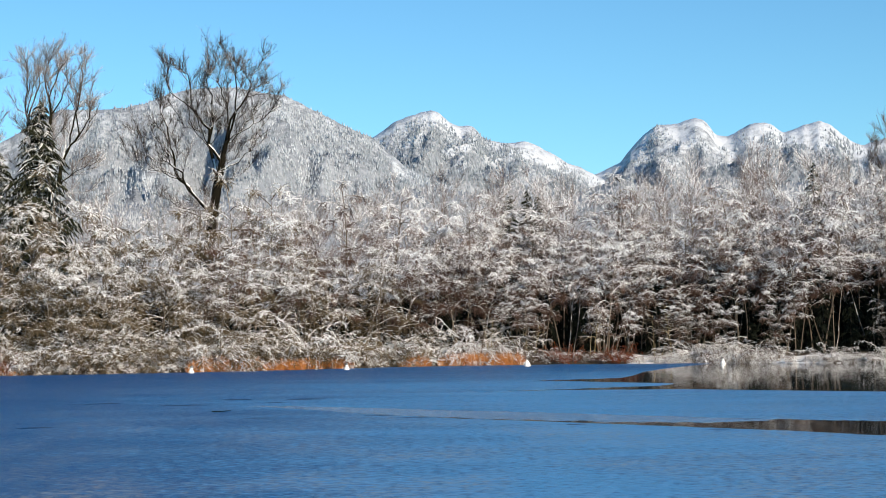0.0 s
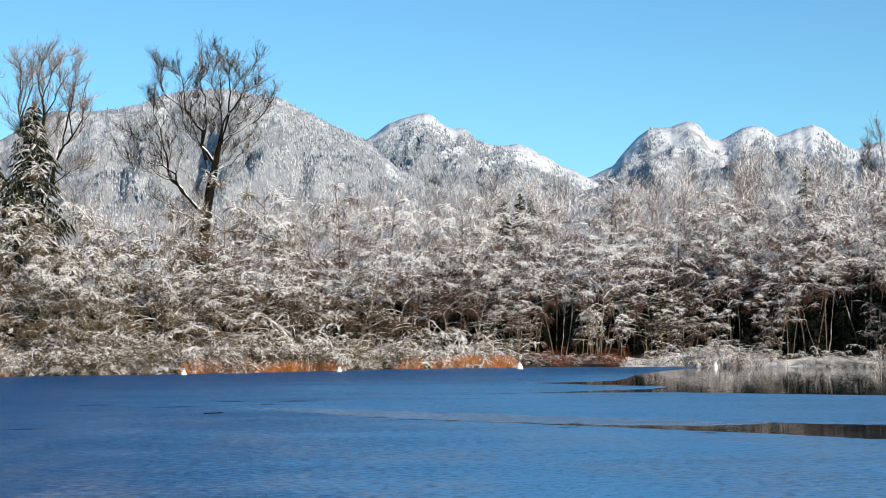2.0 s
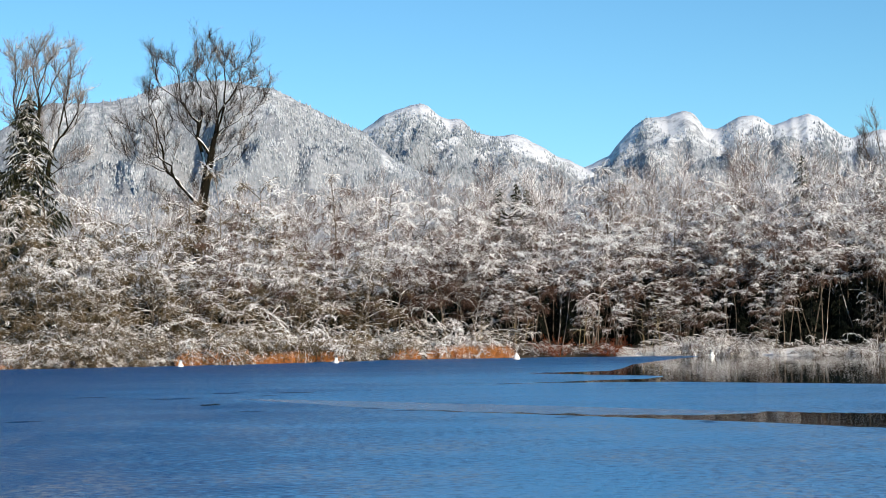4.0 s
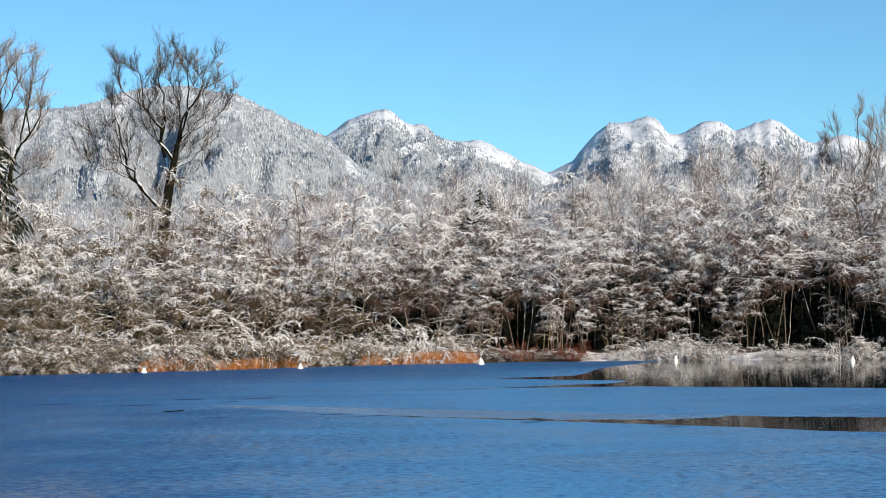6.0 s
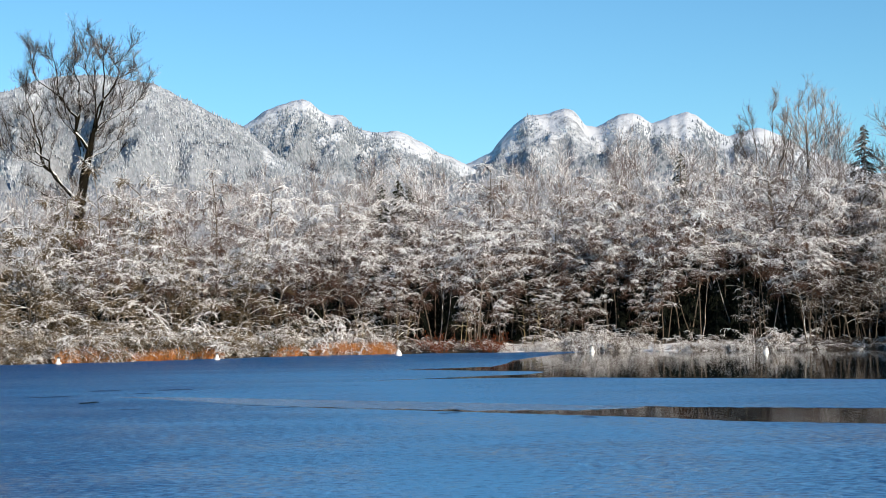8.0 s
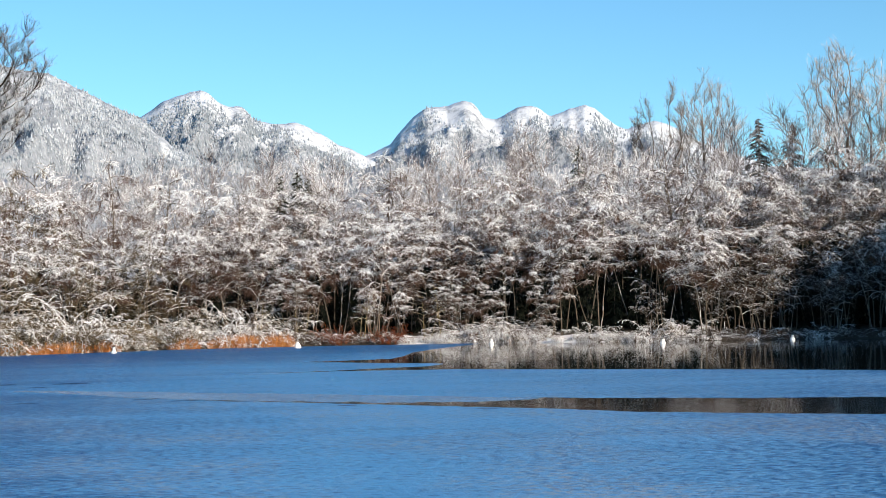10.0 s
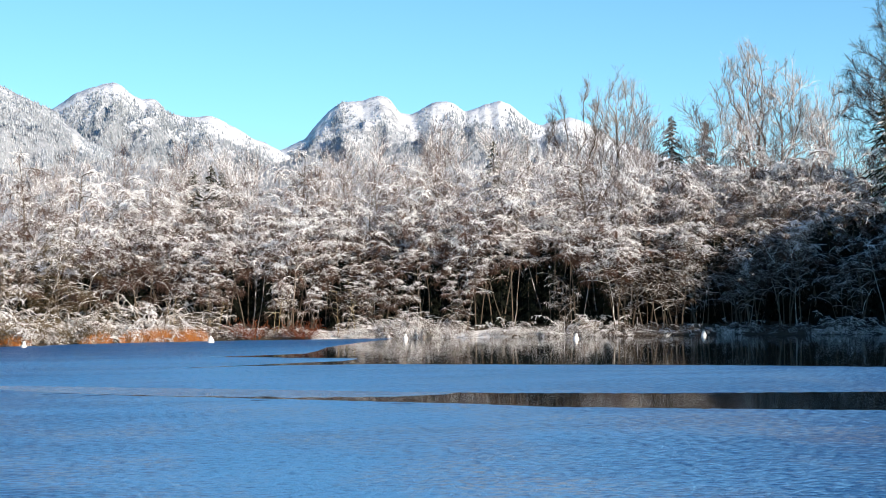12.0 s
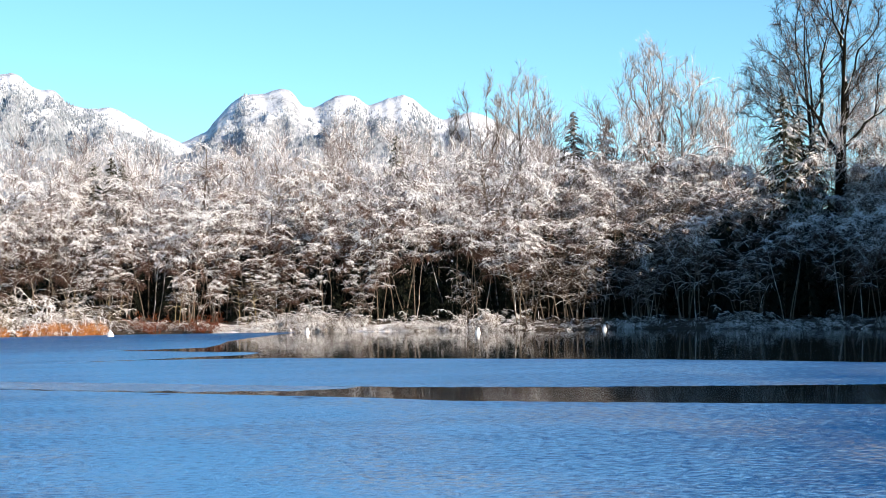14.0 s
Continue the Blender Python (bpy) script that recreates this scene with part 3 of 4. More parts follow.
RIDGE_WOODS = [(-19, 3.9), (-9, 4.2), (-5, 4.5), (-2.5, 4.3), (-0.5, 4.75), (1.2, 4.45), (2.6, 4.75), (4.4, 4.4), (6.0, 4.85), (7.6, 4.45), (9.5, 4.9), (11, 4.5), (12.5, 4.7), (14.5, 4.2), (17, 3.6), (21, 2.8), (30, 2.2)]


def build_mountain(name, label, table, far, near, seed, rows, step, gully, trees, tree_h, bare, lowest, needles=HAZY_NEEDLES):
    """A slope from a base at distance near up to a ridge line (bearing, elevation) at distance far, and the woods on it."""
    rng = random.Random(seed)
    a0, a1 = table[0][0], table[-1][0]
    cols = int((a1 - a0) / step) + 1
    rough = (tree_h / far) * 20

    def point(az, s):
        el = ramp(table, az) + 0.06 + rough * fbm(az * 2.5, seed, 0, 5) * max(0, (s - 0.8) / 0.2)
        el += sum(ramp(table, az + k * 0.03) for k in (-2, -1, 1, 2)) / 4 - ramp(table, az)
        soft = sum(ramp(table, az + k * 0.5) for k in (-3, -2, -1, 0, 1, 2, 3)) / 7
        el = soft + (el - soft) * s ** 4
        ztop = EYE + far * math.tan(radians(el))
        r = near + (far - near) * s
        k = min(1, 5 * s * (1 - s))
        x, y = r * math.sin(radians(az)) / 300, r / 620
        warp = fbm(x * 0.7, y * 0.7, seed + 3, 3)
        rib = 1 - 2 * abs(fbm(x + warp, y * 0.8 - warp + seed, 0.0, 2))
        z = ztop * (s ** 1.2) + gully * k * (max(rib, -0.3) * 0.4 - 0.6 + 0.2 * (1 - 2 * abs(fbm(x * 2.7 - warp, y * 2.2, seed + 5, 3))) + 0.22 * fbm(x * 5, y * 7, seed, 4))
        return spot(az, r, max(z, 2.0))

    verts, faces = [], []
    for i in range(cols):
        az = a0 + i * step
        for k in range(rows + 1):
            verts.append(tuple(point(az, k / rows)))
        p = point(az, 1.0)
        verts.append((p.x * 1.06, p.y * 1.06, p.z * 0.75))
        verts.append((p.x * 1.12, p.y * 1.12, 0.0))
    n = rows + 3
    for i in range(cols - 1):
        for k in range(n - 1):
            a = i * n + k
            faces.append((a, a + n, a + n + 1, a + 1))
    me = bpy.data.meshes.new(name)
    me.from_pydata(verts, [], faces)
    lift = [0.0 + bare * 0.8 * max(0.0, min(1.0, (k / rows - 0.68) / 0.28)) for k in range(rows + 1)] + [0.9, 0.9]
    me.attributes.new("crest", "FLOAT", "POINT").data.foreach_set("value", lift * cols)
    me.polygons.foreach_set("use_smooth", [True] * len(me.polygons))
    me.update()
    tagged(part(name, me, MOUNTAIN), label, "mountain", kind="structure")
    # woods
    v, f = [], []
    count = 0
    while count < trees:
        az, s = rng.uniform(a0, a1), rng.uniform(lowest, 1.0)
        open_ground = 0.6 * fbm(az * 0.9, s * 5, seed + 7, 3) + bare * max(0, (s - 0.65) / 0.35) ** 2
        if open_ground > 0.62 + rng.uniform(-0.45, 0.45):
            count += 0.35
            continue
        count += 1
        p = point(az, s)
        h = tree_h * rng.uniform(0.5, 1.2) * math.hypot(p.x, p.y) / far
        w = h * rng.uniform(0.2, 0.3)
        base = len(v)
        t0 = rng.random() * 6
        for q in range(3):
            a = t0 + q * math.pi * 2 / 3
            v.append((p.x + w * math.cos(a), p.y + w * math.sin(a), p.z - 0.05 * h))
        v.append((p.x, p.y, p.z + h))
        for q in range(3):
            f.append((base + q, base + (q + 1) % 3, base + 3))
    wm = bpy.data.meshes.new("mountain_woods")
    wm.from_pydata(v, [], f)
    wm.update()
    tagged(part("mountain_woods", wm, needles), "far snow-dusted conifer woods on the mountainside, paled with painted haze", "woods", kind="stuff")


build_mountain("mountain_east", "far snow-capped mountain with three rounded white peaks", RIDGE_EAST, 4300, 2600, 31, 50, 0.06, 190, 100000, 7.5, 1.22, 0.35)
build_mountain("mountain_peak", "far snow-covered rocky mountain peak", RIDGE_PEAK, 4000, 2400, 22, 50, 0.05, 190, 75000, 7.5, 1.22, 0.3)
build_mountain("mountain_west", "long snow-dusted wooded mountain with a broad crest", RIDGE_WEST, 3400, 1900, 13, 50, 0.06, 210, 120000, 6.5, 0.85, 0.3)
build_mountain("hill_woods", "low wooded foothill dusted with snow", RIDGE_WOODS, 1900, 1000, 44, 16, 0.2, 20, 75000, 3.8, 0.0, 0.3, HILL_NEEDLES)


# ---------------------------------------------------------------- planting
def stand(az, off, sink=0.05):
    r = shore(az) + off
    return spot(az, r, land(az, r) - sink)


def place(protos, rng, az, off, size, label, category, group, spin=None):
    ob = rng.choice(protos)
    turn = rng.uniform(0, 360) if spin is None else spin
    p = stand(az, off)
    m = pose(p.x, p.y, p.z, rng.gauss(0, 2), rng.gauss(0, 2), turn) @ Matrix.Diagonal((size, size, size * rng.uniform(0.92, 1.1), 1))
    if ob.get("used"):
        ob = copy_thing(ob, m @ Matrix.Diagonal((1 / ob.scale.x, 1 / ob.scale.y, 1 / ob.scale.z, 1)))
    else:
        ob.matrix_basis = m
        ob["used"] = 1
    return tagged(ob, label, category, group)


rng = random.Random(5)
front = [alder(100 + k, 10.5, stems=k % 3 + 2, limbs=(11, 10, 9)[k % 3], shoots=21, twigs=8, low=(0.46, 0.38, 0.52, 0.42, 0.5, 0.35)[k]) for k in range(6)]
high = [alder(150 + k, 10.5, stems=3, limbs=9, shoots=21, twigs=8, low=(0.56, 0.64, 0.52, 0.6)[k], lean=0.2, reach=0.33) for k in range(4)]
light = [alder(110 + k, 10.5, stems=2, limbs=11, shoots=18, twigs=7, low=0.45, thick=0.9, twig_mat=PALE_TWIG) for k in range(4)]
front_low = [alder(120 + k, 9.0, stems=4, limbs=8, shoots=17, twigs=7, low=0.2, twig_mat=WILLOW_TWIG, lean=0.3) for k in range(3)]
tall = [slender_tree(140 + k, 15.0, limbs=13, boughs=4, shoots=5, twigs=3, first=0.3, spread=50, trunk_r=0.1, fat=0.58, reach=0.3, rise=0.3) for k in range(4)]
bushes = [shrub(160 + k, 2.0, stems=18, shoots=12, twigs=7, twig_mat=SNOW_TWIG) for k in range(3)]
mounds = [shrub(165 + k, 3.6, stems=30, shoots=14, twigs=8, twig_mat=SNOW_TWIG) for k in range(2)]
willows = [shrub(170 + k, 3.6, stems=30, shoots=13, twigs=7, twig_mat=WILLOW_TWIG, name="willow_shrub") for k in range(3)]
brambles = [shrub(175 + k, 2.0, stems=16, shoots=10, twigs=6, twig_mat=DARK_TWIG, name="bramble_shrub") for k in range(2)]
rusty = [shrub(180, 1.9, stems=18, twig_mat=RUST_TWIG, arch=0.5, name="rusty_shrub")]
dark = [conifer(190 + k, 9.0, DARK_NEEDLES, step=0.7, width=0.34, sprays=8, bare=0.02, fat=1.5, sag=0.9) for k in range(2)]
light_low = [alder(126 + k, 10.0, stems=3, limbs=9, shoots=16, twigs=7, low=0.35, thick=1.1, twig_mat=WILLOW_TWIG) for k in range(2)]
shade_alders = [alder(130 + k, 10.5, stems=3, limbs=11, shoots=11, twigs=6, twig_mat=DARK_TWIG, low=0.3) for k in range(2)]
hemlock = conifer(205, 16.0, NEEDLES, step=0.42, width=0.3, sprays=12, sag=0.9, fat=0.9)
firs = [conifer(200 + k, 16.0, NEEDLES, step=0.6, width=0.2, sprays=8) for k in range(2)]
screen = [conifer(210 + k, 16.0, NEEDLES, step=1.2, width=0.26, sprays=5, fat=3.6) for k in range(2)]

# the belt of alders along the far shore
for off, gap, lo, hi in ((3.2, 3.3, 8.5, 11.0), (6.5, 3.3, 10.5, 12.5), (10.5, 3.5, 12.0, 14.5), (15.5, 3.8, 14.0, 16.5)):
    d = -50.0
    while d < 90:
        az = math.degrees(d / (shore(0) + off)) + rng.uniform(-0.4, 0.4)
        west = az < -2
        kind = light_low if off > 8 and az < -5 else (shade_alders if az > 20.3 or az > 17 and rng.random() < 0.35 else light) if off > 8 else front_low if az < -7 or west and rng.random() < 0.6 else shade_alders if az > 21 or az > 17 and rng.random() < 0.55 else high if az > 8.3 + rng.uniform(-1, 1) else front
        if az < -13.6 and off < 5 or az > 22.2 and off < 9 or az < -1 and off > 12 or 9.3 < az < 22 and off < 8 and rng.random() < 0.2:
            d += gap
            continue
        h = rng.uniform(lo, hi) / 10.5 * (1.12 if west else 1.0 if off < 5 else ramp([(0, 1.0), (5, 1.08), (14, 1.1), (22, 1.0)], az))
        place(kind, rng, az, off + rng.uniform(-1.3, 1.3), h, "snow-laden bare alder with arching twigs on the lake shore", "tree", "alders along the shore")
        d += gap * rng.uniform(0.7, 1.3)
for _ in range(9):
    place(front, rng, rng.uniform(2.5, 9.5) if _ < 7 else rng.uniform(9.5, 13), rng.uniform(1.6, 3.2), rng.uniform(0.4, 0.62), "young snow-laden alder bending over the bank", "tree", "alders along the shore")
for az, off, size, kind in ((23.9, 3.0, 0.72, shade_alders), (24.5, 3.2, 0.8, shade_alders), (22.6, 4.0, 0.9, high), (25.35, 3.4, 1.0, high), (27.3, 2.6, 0.95, front), (27.9, 2.2, 0.8, front), (28.5, 3.0, 1.0, front)):
    place(kind, rng, az, off, size, "snow-laden bare alder with arching twigs on the lake shore", "tree", "alders along the shore")
for _ in range(10):
    place(shade_alders, rng, rng.uniform(13.6, 21.8), rng.uniform(2.2, 3.8), rng.uniform(0.5, 0.85), "brown twiggy alder with little snow, colour darkened for shade", "tree", "alders along the shore")
for _ in range(44):
    place(light if _ % 3 else front, rng, rng.uniform(18.0, 29.5), rng.uniform(13.0, 25.0), rng.uniform(1.3, 1.58), "tall snow-laden bare alder behind the shaded shore", "tree", "alders along the shore")
tan = [alder(158 + k, 7.0, stems=1 + k, limbs=12, shoots=10, twigs=6, low=0.35, reach=0.24, twig_mat=DARK_TWIG, bark=TAN_BARK) for k in range(2)]
for az, off, size in ((4.95, 1.8, 0.85), (2.95, 1.7, 0.7), (7.2, 2.4, 0.8), (7.7, 2.6, 0.75), (1.6, 2.6, 0.7)):
    place(tan, rng, az, off, size, "young tan-barked alder with bare twigs on the bank", "tree", "alders along the shore")
# taller bare trees behind
for off, gap, lo, hi in ((18, 4.2, 12.5, 15), (27, 4.8, 13, 16.5), (40, 6.0, 14.5, 18), (58, 8.0, 15, 19)):
    d = -50.0
    while d < 90:
        az = math.degrees(d / (shore(0) + off)) * (1 + off / 400) + rng.uniform(-0.5, 0.5)
        k = ramp([(-16, 0.8), (-9, 0.8), (-4, 0.92), (3, 1.0), (10, 1.1), (16, 1.14), (21, 1.26), (30, 1.28)], az)
        place(tall, rng, az, off + rng.uniform(-2, 2), rng.uniform(lo, hi) / 15 * k, "slender bare grey tree dusted with snow", "tree", "bare trees behind the shore")
        d += gap * rng.uniform(0.75, 1.25)
# near-black evergreens, added to stand in for the deep shade inside the wood
for off, gap, lo, hi in ((6.5, 2.1, 0.48, 0.66), (9.6, 2.2, 0.7, 0.86), (13, 2.4, 0.8, 0.95), (22, 2.8, 0.85, 1.0)):
    d = -50.0
    while d < 90:
        az = math.degrees(d / (143 + off))
        k = ramp([(-3, 0.72), (4, 0.85), (9, 1.0), (20, 1.05), (30, 1.1)], az)
        if off < 10 and az < 7 and rng.random() < 0.6:
            d += gap
            continue
        place(dark, rng, az, off + rng.uniform(-0.8, 0.8), rng.uniform(lo, hi) * k * (1.25 if off < 7 and az > 22 else 1.06 if 7 < off < 10 and az > 11 else 1.0), "near-black evergreen added to stand in for the wood's shade", "tree", "evergreens in the wood")
        d += gap * rng.uniform(0.8, 1.2)
# shrubs at the waterline
for reach_out, lo, hi, step in ((0.5, 0.45, 0.75, 1.2), (1.8, 0.75, 1.3, 1.5)):
    d = -48.0
    while d < 86:
        az = math.degrees(d / 143)
        west = az < 0
        reed_bed = -8.9 < az < -3.4 or -1.2 < az < 2.8
        bare_patch = az > 5.5 and noise.noise(Vector((az * 1.6, 2.0 + reach_out, 0))) < (0.12 if az < 13 else -0.2)
        if not (reed_bed and reach_out < 1) and not bare_patch:
            kind = willows if west and reach_out > 1 and rng.random() < 0.6 else brambles if 2.9 < az < 6.1 or az > 16 or az > 13.2 and rng.random() < 0.7 else bushes
            size = rng.uniform(lo * 0.7, hi * 1.15) * (1.1 if west else 1.0 if 2.9 < az < 6.1 else 0.7 if az > 13.2 else 0.9)
            place(kind, rng, az, reach_out + rng.uniform(0.3, 1.0), size, "snow-covered leafless shrub arching over the bank", "shrub", "shrubs on the bank")
        d += step * rng.uniform(0.7, 1.4)
for _ in range(24):
    place(mounds if _ % 3 == 0 else bushes, rng, rng.uniform(6.4, 12.8) if _ < 21 else rng.uniform(12.8, 15), rng.uniform(0.6, 2.2), rng.uniform(0.45, 1.1), "snow-covered leafless shrub arching over the bank", "shrub", "shrubs on the bank")
for _ in range(26):
    place(bushes, rng, rng.uniform(5.8, 14.0), rng.uniform(0.2, 0.9), rng.uniform(0.28, 0.55), "small snow-covered shrub at the waterline", "shrub", "shrubs on the bank")
# willow thickets in front of the western alders
for _ in range(46):
    az = rng.uniform(-15.5, 2.2)
    place(willows if rng.random() < 0.8 else mounds, rng, az, rng.uniform(3.0, 5.6), rng.uniform(0.45, 1.35), "olive-brown willow thicket dusted with snow", "shrub", "willow thickets")
for _ in range(40):
    place(brambles if _ % 3 == 0 else bushes, rng, rng.uniform(13.5, 22.6) if _ < 16 else rng.uniform(23, 28.4), rng.uniform(-0.1, 0.9), rng.uniform(0.4, 0.75) if _ < 16 else rng.uniform(0.3, 0.55), "low snow-covered leafless shrub in the shade of the bank", "shrub", "shrubs on the bank")
for az in (3.9, 4.3, 5.7, 6.0, -15.2, -14.6, 9.0):
    place(rusty, rng, az, 0.35, 0.8 if az != 9.0 else 0.4, "rust-brown leafless shrub on the waterline", "shrub", "rusty shrubs")


def lone(kind, az, r, top, label, group="", spin=0, built=1.0):
    """A tall tree at a bearing and distance, as high as the elevation of its top says."""
    z = land(az, r)
    h = EYE + r * math.tan(radians(top)) - z
    p = spot(az, r, z - 0.1)
    m = pose(p.x, p.y, p.z, 0, 0, spin) @ Matrix.Diagonal((h / built * 1.0, h / built * 1.0, h / built, 1))
    ob = kind
    if ob.get("used"):
        ob = copy_thing(ob, m @ Matrix.Diagonal((1 / ob.scale.x, 1 / ob.scale.y, 1 / ob.scale.z, 1)))
    else:
        ob.matrix_basis = m
        ob["used"] = 1
    return tagged(ob, label, "tree", group)


# tall single trees
big1 = crown_tree(325, 12.0, 21.0, [(1.6, 0, 23.0, 6.2, 4.6, 5.7, 190), (-3.9, 0, 24.3, 1.1, 1.2, 3.0, 14), (-4.4, 0, 18.2, 3.4, 3.5, 3.0, 44), (2.6, 0, 17.2, 2.2, 2.5, 1.8, 10), (-2.2, 0, 14.2, 2.6, 2.5, 1.6, 12)], 0.5, rise=0.25, straight=0.62, fine=0.75)
big2 = crown_tree(312, 13.0, 20.0, [(-0.5, 0, 21.8, 4.4, 3.8, 4.8, 120), (2.3, 0, 15.6, 2.2, 2.2, 1.8, 9), (-3.0, 0, 17.4, 2.2, 2.2, 2.0, 14)], 0.4, lean=-0.06, rise=0.25, twig_mat=FROST_TWIG, fine=0.75)
big3 = crown_tree(313, 12.5, 32.0, [(0, 0, 28.0, 5.5, 4.5, 6.0, 70), (-5.0, 0, 20.0, 3.6, 3.6, 4.0, 60), (4.2, 0, 20.5, 3.4, 3.6, 4.5, 45)], 0.5, rise=-0.15, sag=0.25, fine=0.8)
slim = crown_tree(303, 10.0, 22.0, [(0, 0, 17.5, 1.3, 1.3, 6.0, 44)], 0.17, twig_mat=FROST_TWIG, rise=0.7, straight=0.72, bark=ALDER_BARK, fine=0.72)
clustered = crown_tree(306, 9.0, 20.0, [(0, 0, 18.0, 2.8, 2.5, 6.8, 130), (-1.6, 0, 16.0, 1.2, 1.2, 5.0, 16)], 0.26, twig_mat=FROST_TWIG, rise=0.7, straight=0.72, bark=ALDER_BARK, fine=0.72, twigs=3)
vase = crown_tree(304, 10.5, 20.0, [(0, 0, 20.0, 3.1, 2.8, 6.2, 140)], 0.3, twig_mat=FROST_TWIG, rise=0.6, straight=0.68, bark=ALDER_BARK, fine=0.72, twigs=3)
arched = crown_tree(308, 11.0, 18.0, [(0.6, 0, 19.6, 2.7, 2.6, 5.2, 80), (3.6, 0, 17.2, 2.5, 2.4, 2.8, 45)], 0.28, twig_mat=FROST_TWIG, rise=0.35, sag=0.05, straight=0.65, bark=ALDER_BARK, fine=0.72, twigs=3)
COTTON = "tall bare cottonwood with snow on its spreading limbs"
lone(big1, -8.0, 158, 9.9, COTTON, "cottonwoods", 8, 28.4)
lone(big2, -12.75, 154, 9.6, COTTON, "cottonwoods", 12, 26.6)
lone(big2, -15.9, 156, 8.9, COTTON, "cottonwoods", 200, 26.6)
SLIM = "tall slender bare tree against the sky"
for az, r, top, sp in ((14.6, 195, 7.05, 0), (15.7, 195, 7.6, 130), (13.5, 205, 5.7, 60)):
    lone(slim, az, r, top, SLIM, "slender trees", sp, 23.5)
lone(clustered, 16.75, 186, 7.75, SLIM, "slender trees", 0, 25)
lone(vase, 20.9, 178, 8.5, COTTON, "cottonwoods", 0, 26)
lone(arched, 21.9, 180, 7.9, COTTON, "cottonwoods", 0, 24.8)
lone(big3, 27.25, 156, 12.2, "big dark cottonwood with wide limbs", "cottonwoods", -27, 34)
lone(big3, 26.5, 160, 11.0, "big dark cottonwood with wide limbs", "cottonwoods", -60, 34)
FIR = "dark fir tree with snow on its sagging boughs"
for k, (az, r, top) in enumerate(((2.3, 168, 4.45), (2.9, 168, 4.62), (3.25, 170, 4.4), (12.4, 176, 5.35), (18.4, 190, 6.05), (19.5, 188, 5.85), (26.4, 152, 5.4))):
    lone(firs[k % 2], az, r, top, FIR, "firs", k * 70, 16)
lone(hemlock, -13.4, 150, 7.6, FIR, "firs", 0, 16)
lone(firs[1], 25.4, 152, 6.5, FIR, "firs", 70, 16)
lone(firs[0], 25.9, 153, 5.9, FIR, "firs", 20, 16)
lone(hemlock, -14.7, 151, 6.0, FIR, "firs", 140, 16)
# unseen firs that close the lake on the east, added to shade its shore
for k in range(150):
    deep = k < 100
    az = rng.uniform(31.0, 33.5) if deep else 33.5 + (k - 100) * 0.75
    r = ramp(SHORE, az) + (rng.uniform(2.0, 55.0) if deep else rng.uniform(4.0, 12.0))
    lone(screen[k % 2], az, r, math.degrees(math.atan((rng.uniform(14.2, 17.2) if deep else rng.uniform(15.2, 18.2) if az < 41 else rng.uniform(7.0, 10.0)) / r)), FIR, "firs", k * 50, 16)


# ---------------------------------------------------------------- reeds
def reeds(az0, az1, off0, off1, count, h, label):
    r = random.Random(int(az0 * 10) + 999)
    g = Geo()
    for _ in range(count):
        az, off = r.uniform(az0, az1), r.uniform(off0, off1)
        edge = min(1, (az - az0) / 0.4, (az1 - az) / 0.4)
        p = stand(az, off, 0.05)
        g.tube(bend(r, p, Vector((r.gauss(0, 0.2), r.gauss(0, 0.2), 1)), h * r.uniform(0.5, 1.1) * (0.5 + 0.5 * edge), 2, 0.12, -0.15), 0.02, 0.01, 3, r.random() * 3)
    return tagged(part("reeds", g.mesh("reeds"), REED), label, "reeds", kind="stuff")


REEDS = "dry orange reeds flecked with snow at the water's edge"
reeds(-8.6, -6.0, -0.6, 0.9, 1300, 1.1, REEDS)
reeds(-6.1, -3.0, -0.6, 0.7, 1300, 0.85, REEDS)
reeds(-1.5, -0.4, -0.6, 0.8, 480, 1.0, REEDS)
reeds(-0.2, 2.85, -0.5, 0.9, 1300, 1.0, REEDS)
reeds(-15.5, -13.4, -0.3, 0.6, 260, 0.6, REEDS)


# ---------------------------------------------------------------- buoys
def lathe(profile, sides=20):
    g = Geo()
    for r, z in profile:
        for k in range(sides):
            a = 2 * math.pi * k / sides
            g.v.append((r * math.cos(a), r * math.sin(a), z))
    for i in range(len(profile) - 1):
        for k in range(sides):
            a, b2 = i * sides + k, i * sides + (k + 1) % sides
            g.f.append((a, b2, b2 + sides, a + sides))
    g.f.append(tuple(range((len(profile) - 1) * sides, len(profile) * sides)))
    return g


def buoy():
    root = new("buoy")
    body = lathe([(0.05, -0.2), (0.2, -0.15), (0.27, 0.0), (0.27, 0.1), (0.23, 0.2), (0.165, 0.27), (0.15, 0.33), (0.15, 0.56), (0.14, 0.6)]).mesh("float")
    floater = part("float", body, BUOY_WHITE, root)
    part("band", lathe([(0.152, 0.5), (0.156, 0.51), (0.156, 0.55), (0.152, 0.56)]).mesh("band"), BUOY_DARK, floater, "dark band")
    part("cap", lathe([(0.14, 0.6), (0.145, 0.63), (0.1, 0.68), (0.03, 0.71)]).mesh("cap"), BUOY_DARK, floater, "dark cap")
    return root


def cone_buoy():
    root = new("buoy")
    part("float", lathe([(0.05, -0.2), (0.22, -0.12), (0.27, 0.0), (0.26, 0.12), (0.2, 0.28), (0.12, 0.42), (0.07, 0.5), (0.02, 0.53)]).mesh("float"), BUOY_WHITE, root)
    return root


first = None
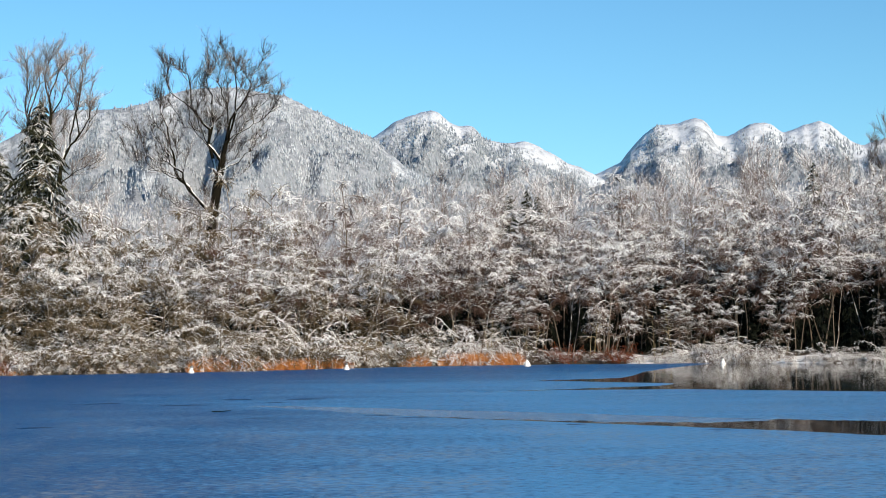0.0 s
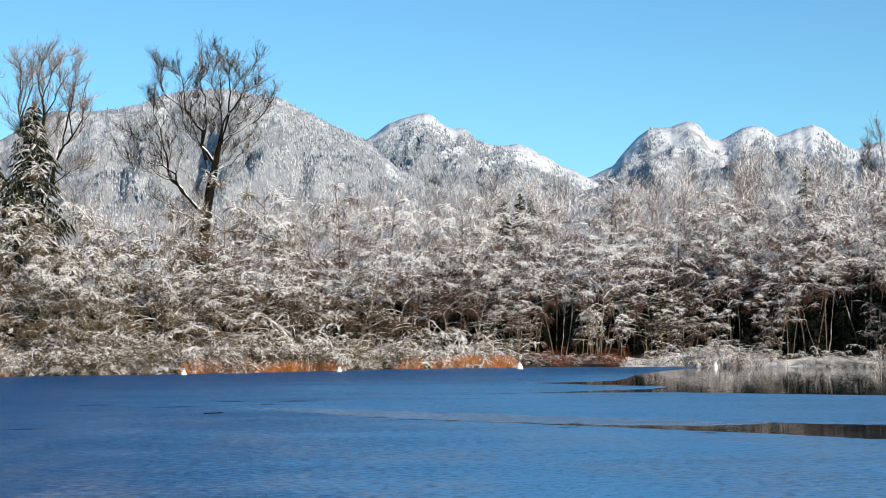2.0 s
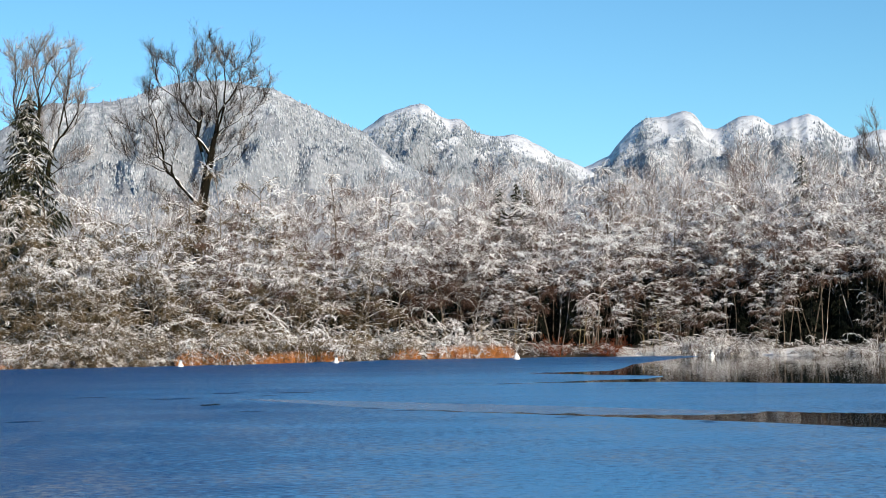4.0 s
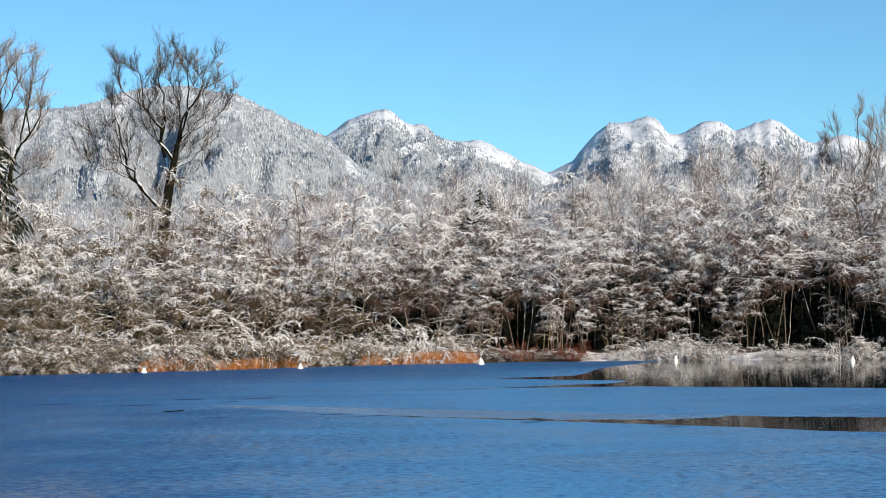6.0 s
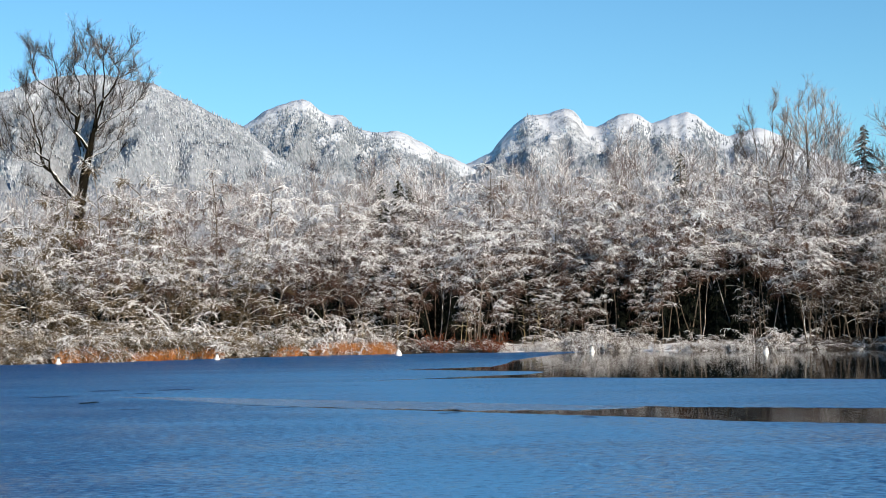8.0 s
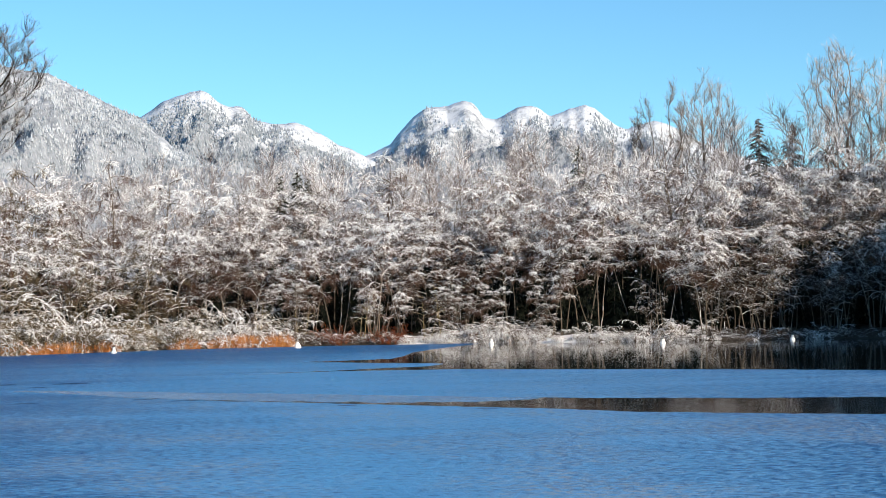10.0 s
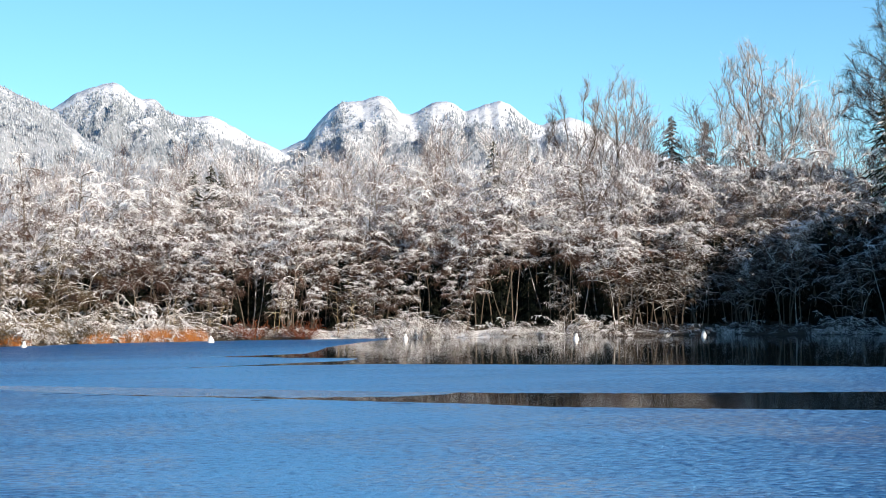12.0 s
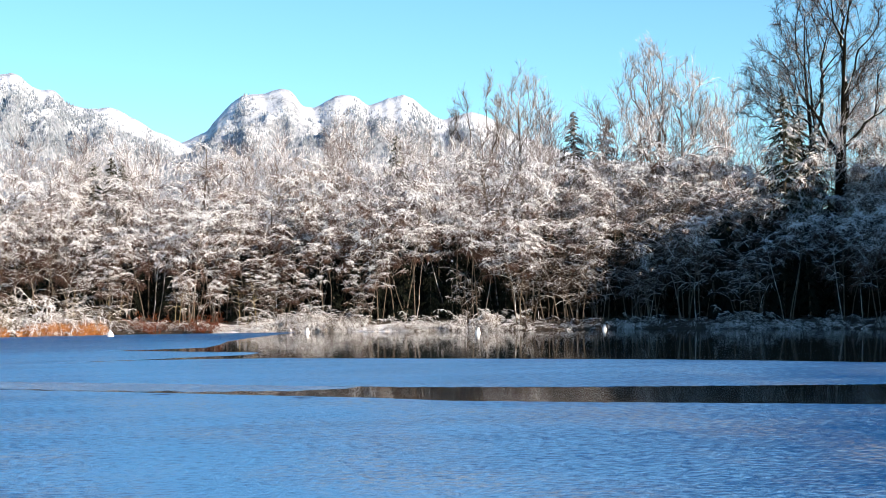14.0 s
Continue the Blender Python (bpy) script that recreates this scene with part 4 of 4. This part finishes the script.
for az, r, tilt in ((-8.44, 127.3, 0), (-3.26, 131.5, 3), (9.35, 139.5, -4), (15.1, 131.4, 2), (19.36, 139.0, 0)):
    p = spot(az, r, 0)
    m = pose(p.x, p.y, 0.0, tilt, tilt * 0.6, az) @ Matrix.Diagonal((0.8, 0.8, 0.8, 1))
    if first is None:
        first = buoy()
        first.matrix_basis = m
        ob = first
    else:
        ob = copy_thing(first, pose(p.x, p.y, 0.0, tilt, tilt * 0.6, az))
    tagged(ob, "white float buoy with narrow neck and dark cap", "buoy", "marker buoys")
p = spot(2.83, 136.4)
cb = cone_buoy()
cb.matrix_basis = pose(p.x, p.y, 0, 4, -3, 0)
tagged(cb, "white pear-shaped float buoy in the lake", "buoy", "marker buoys")

# ---------------------------------------------------------------- small things
def build_log():
    rng2 = random.Random(77)
    root = new("floating_log")
    g = Geo()
    g.tube(bend(rng2, Vector((-0.62, 0, 0.05)), Vector((1, 0.05, 0)), 1.25, 6, 0.05, 0.0), 0.06, 0.035, 8, cap=True)
    part("stem", g.mesh("stem"), DARK_NEEDLES, root)
    g = Geo()
    g.tube(bend(rng2, Vector((0.25, 0, 0.07)), Vector((0.5, 0.2, 0.6)), 0.22, 2, 0.05, 0.0), 0.025, 0.012, 6, cap=True)
    part("branch_stub", g.mesh("branch_stub"), DARK_NEEDLES, root)
    return tagged(root, "dark waterlogged branch frozen into the lake ice", "log")


log = build_log()
p = spot(-7.46, 66.6)
log.matrix_basis = pose(p.x, p.y, 0.0, 0, 0, 2) @ Matrix.Diagonal((0.6, 0.5, 0.45, 1))


def build_stump():
    rng2 = random.Random(78)
    root = new("tree_stump")
    g = Geo()
    for k in range(9):
        a = 2 * math.pi * k / 9
        h = rng2.uniform(0.5, 1.25)
        at = Vector((math.cos(a) * 0.16, math.sin(a) * 0.16, -0.1))
        g.tube([at * 1.25, at + Vector((0, 0, h * 0.6)), at * 0.9 + Vector((rng2.gauss(0, 0.03), rng2.gauss(0, 0.03), h))], 0.11, 0.02, 5)
    part("trunk", g.mesh("trunk"), STUMP_WOOD, root)
    return tagged(root, "broken tan tree stump on the snowy bank", "stump")


stump = build_stump()
stump.matrix_basis = Matrix.Translation(stand(9.45, 1.4)) @ Matrix.Diagonal((0.55, 0.55, 0.6, 1))


def build_melt():
    """Thin dark wet streaks on the ice."""
    rng2 = random.Random(79)
    verts, faces = [], []
    for az, r, half, deep in ((9.1, 52.6, 0.32, 0.16), (9.35, 52.2, 0.3, 0.14), (-8.7, 73.0, 0.9, 0.5), (-7.0, 78.0, 0.7, 0.6), (-4.7, 77.5, 0.9, 0.6), (-5.6, 74.5, 0.5, 0.4), (-2.2, 62.2, 0.5, 0.25), (-6.2, 61.5, 0.45, 0.3), (-13.6, 58.0, 0.6, 0.4), (-11.5, 76.0, 1.0, 0.5), (-1.0, 60.6, 0.6, 0.2), (4.5, 55.4, 0.5, 0.2)):
        base, n = len(verts), 14
        mid = spot(az, r)
        for k in range(n):
            a = 2 * math.pi * k / n
            w = 1 + 0.35 * rng2.uniform(-1, 1)
            verts.append((mid.x + half * math.cos(a) * w, mid.y + deep * math.sin(a) * w + 0.25 * half * math.cos(a), 0.013))
        faces.append(tuple(range(base, base + n)))
    me = bpy.data.meshes.new("melt_streak")
    me.from_pydata(verts, [], faces)
    me.update()
    return tagged(part("melt_streak", me, WET_ICE), "small dark melt streaks on the ice", "water", kind="stuff")


build_melt()
for proto in mounds + tan + front + high + light + front_low + tall + bushes + willows + brambles + rusty + dark + light_low + shade_alders + firs + screen:
    if not proto.get("used"):
        for child in list(proto.children):
            bpy.data.objects.remove(child)
        bpy.data.objects.remove(proto)
for o in bpy.data.objects:
    if "used" in o:
        del o["used"]
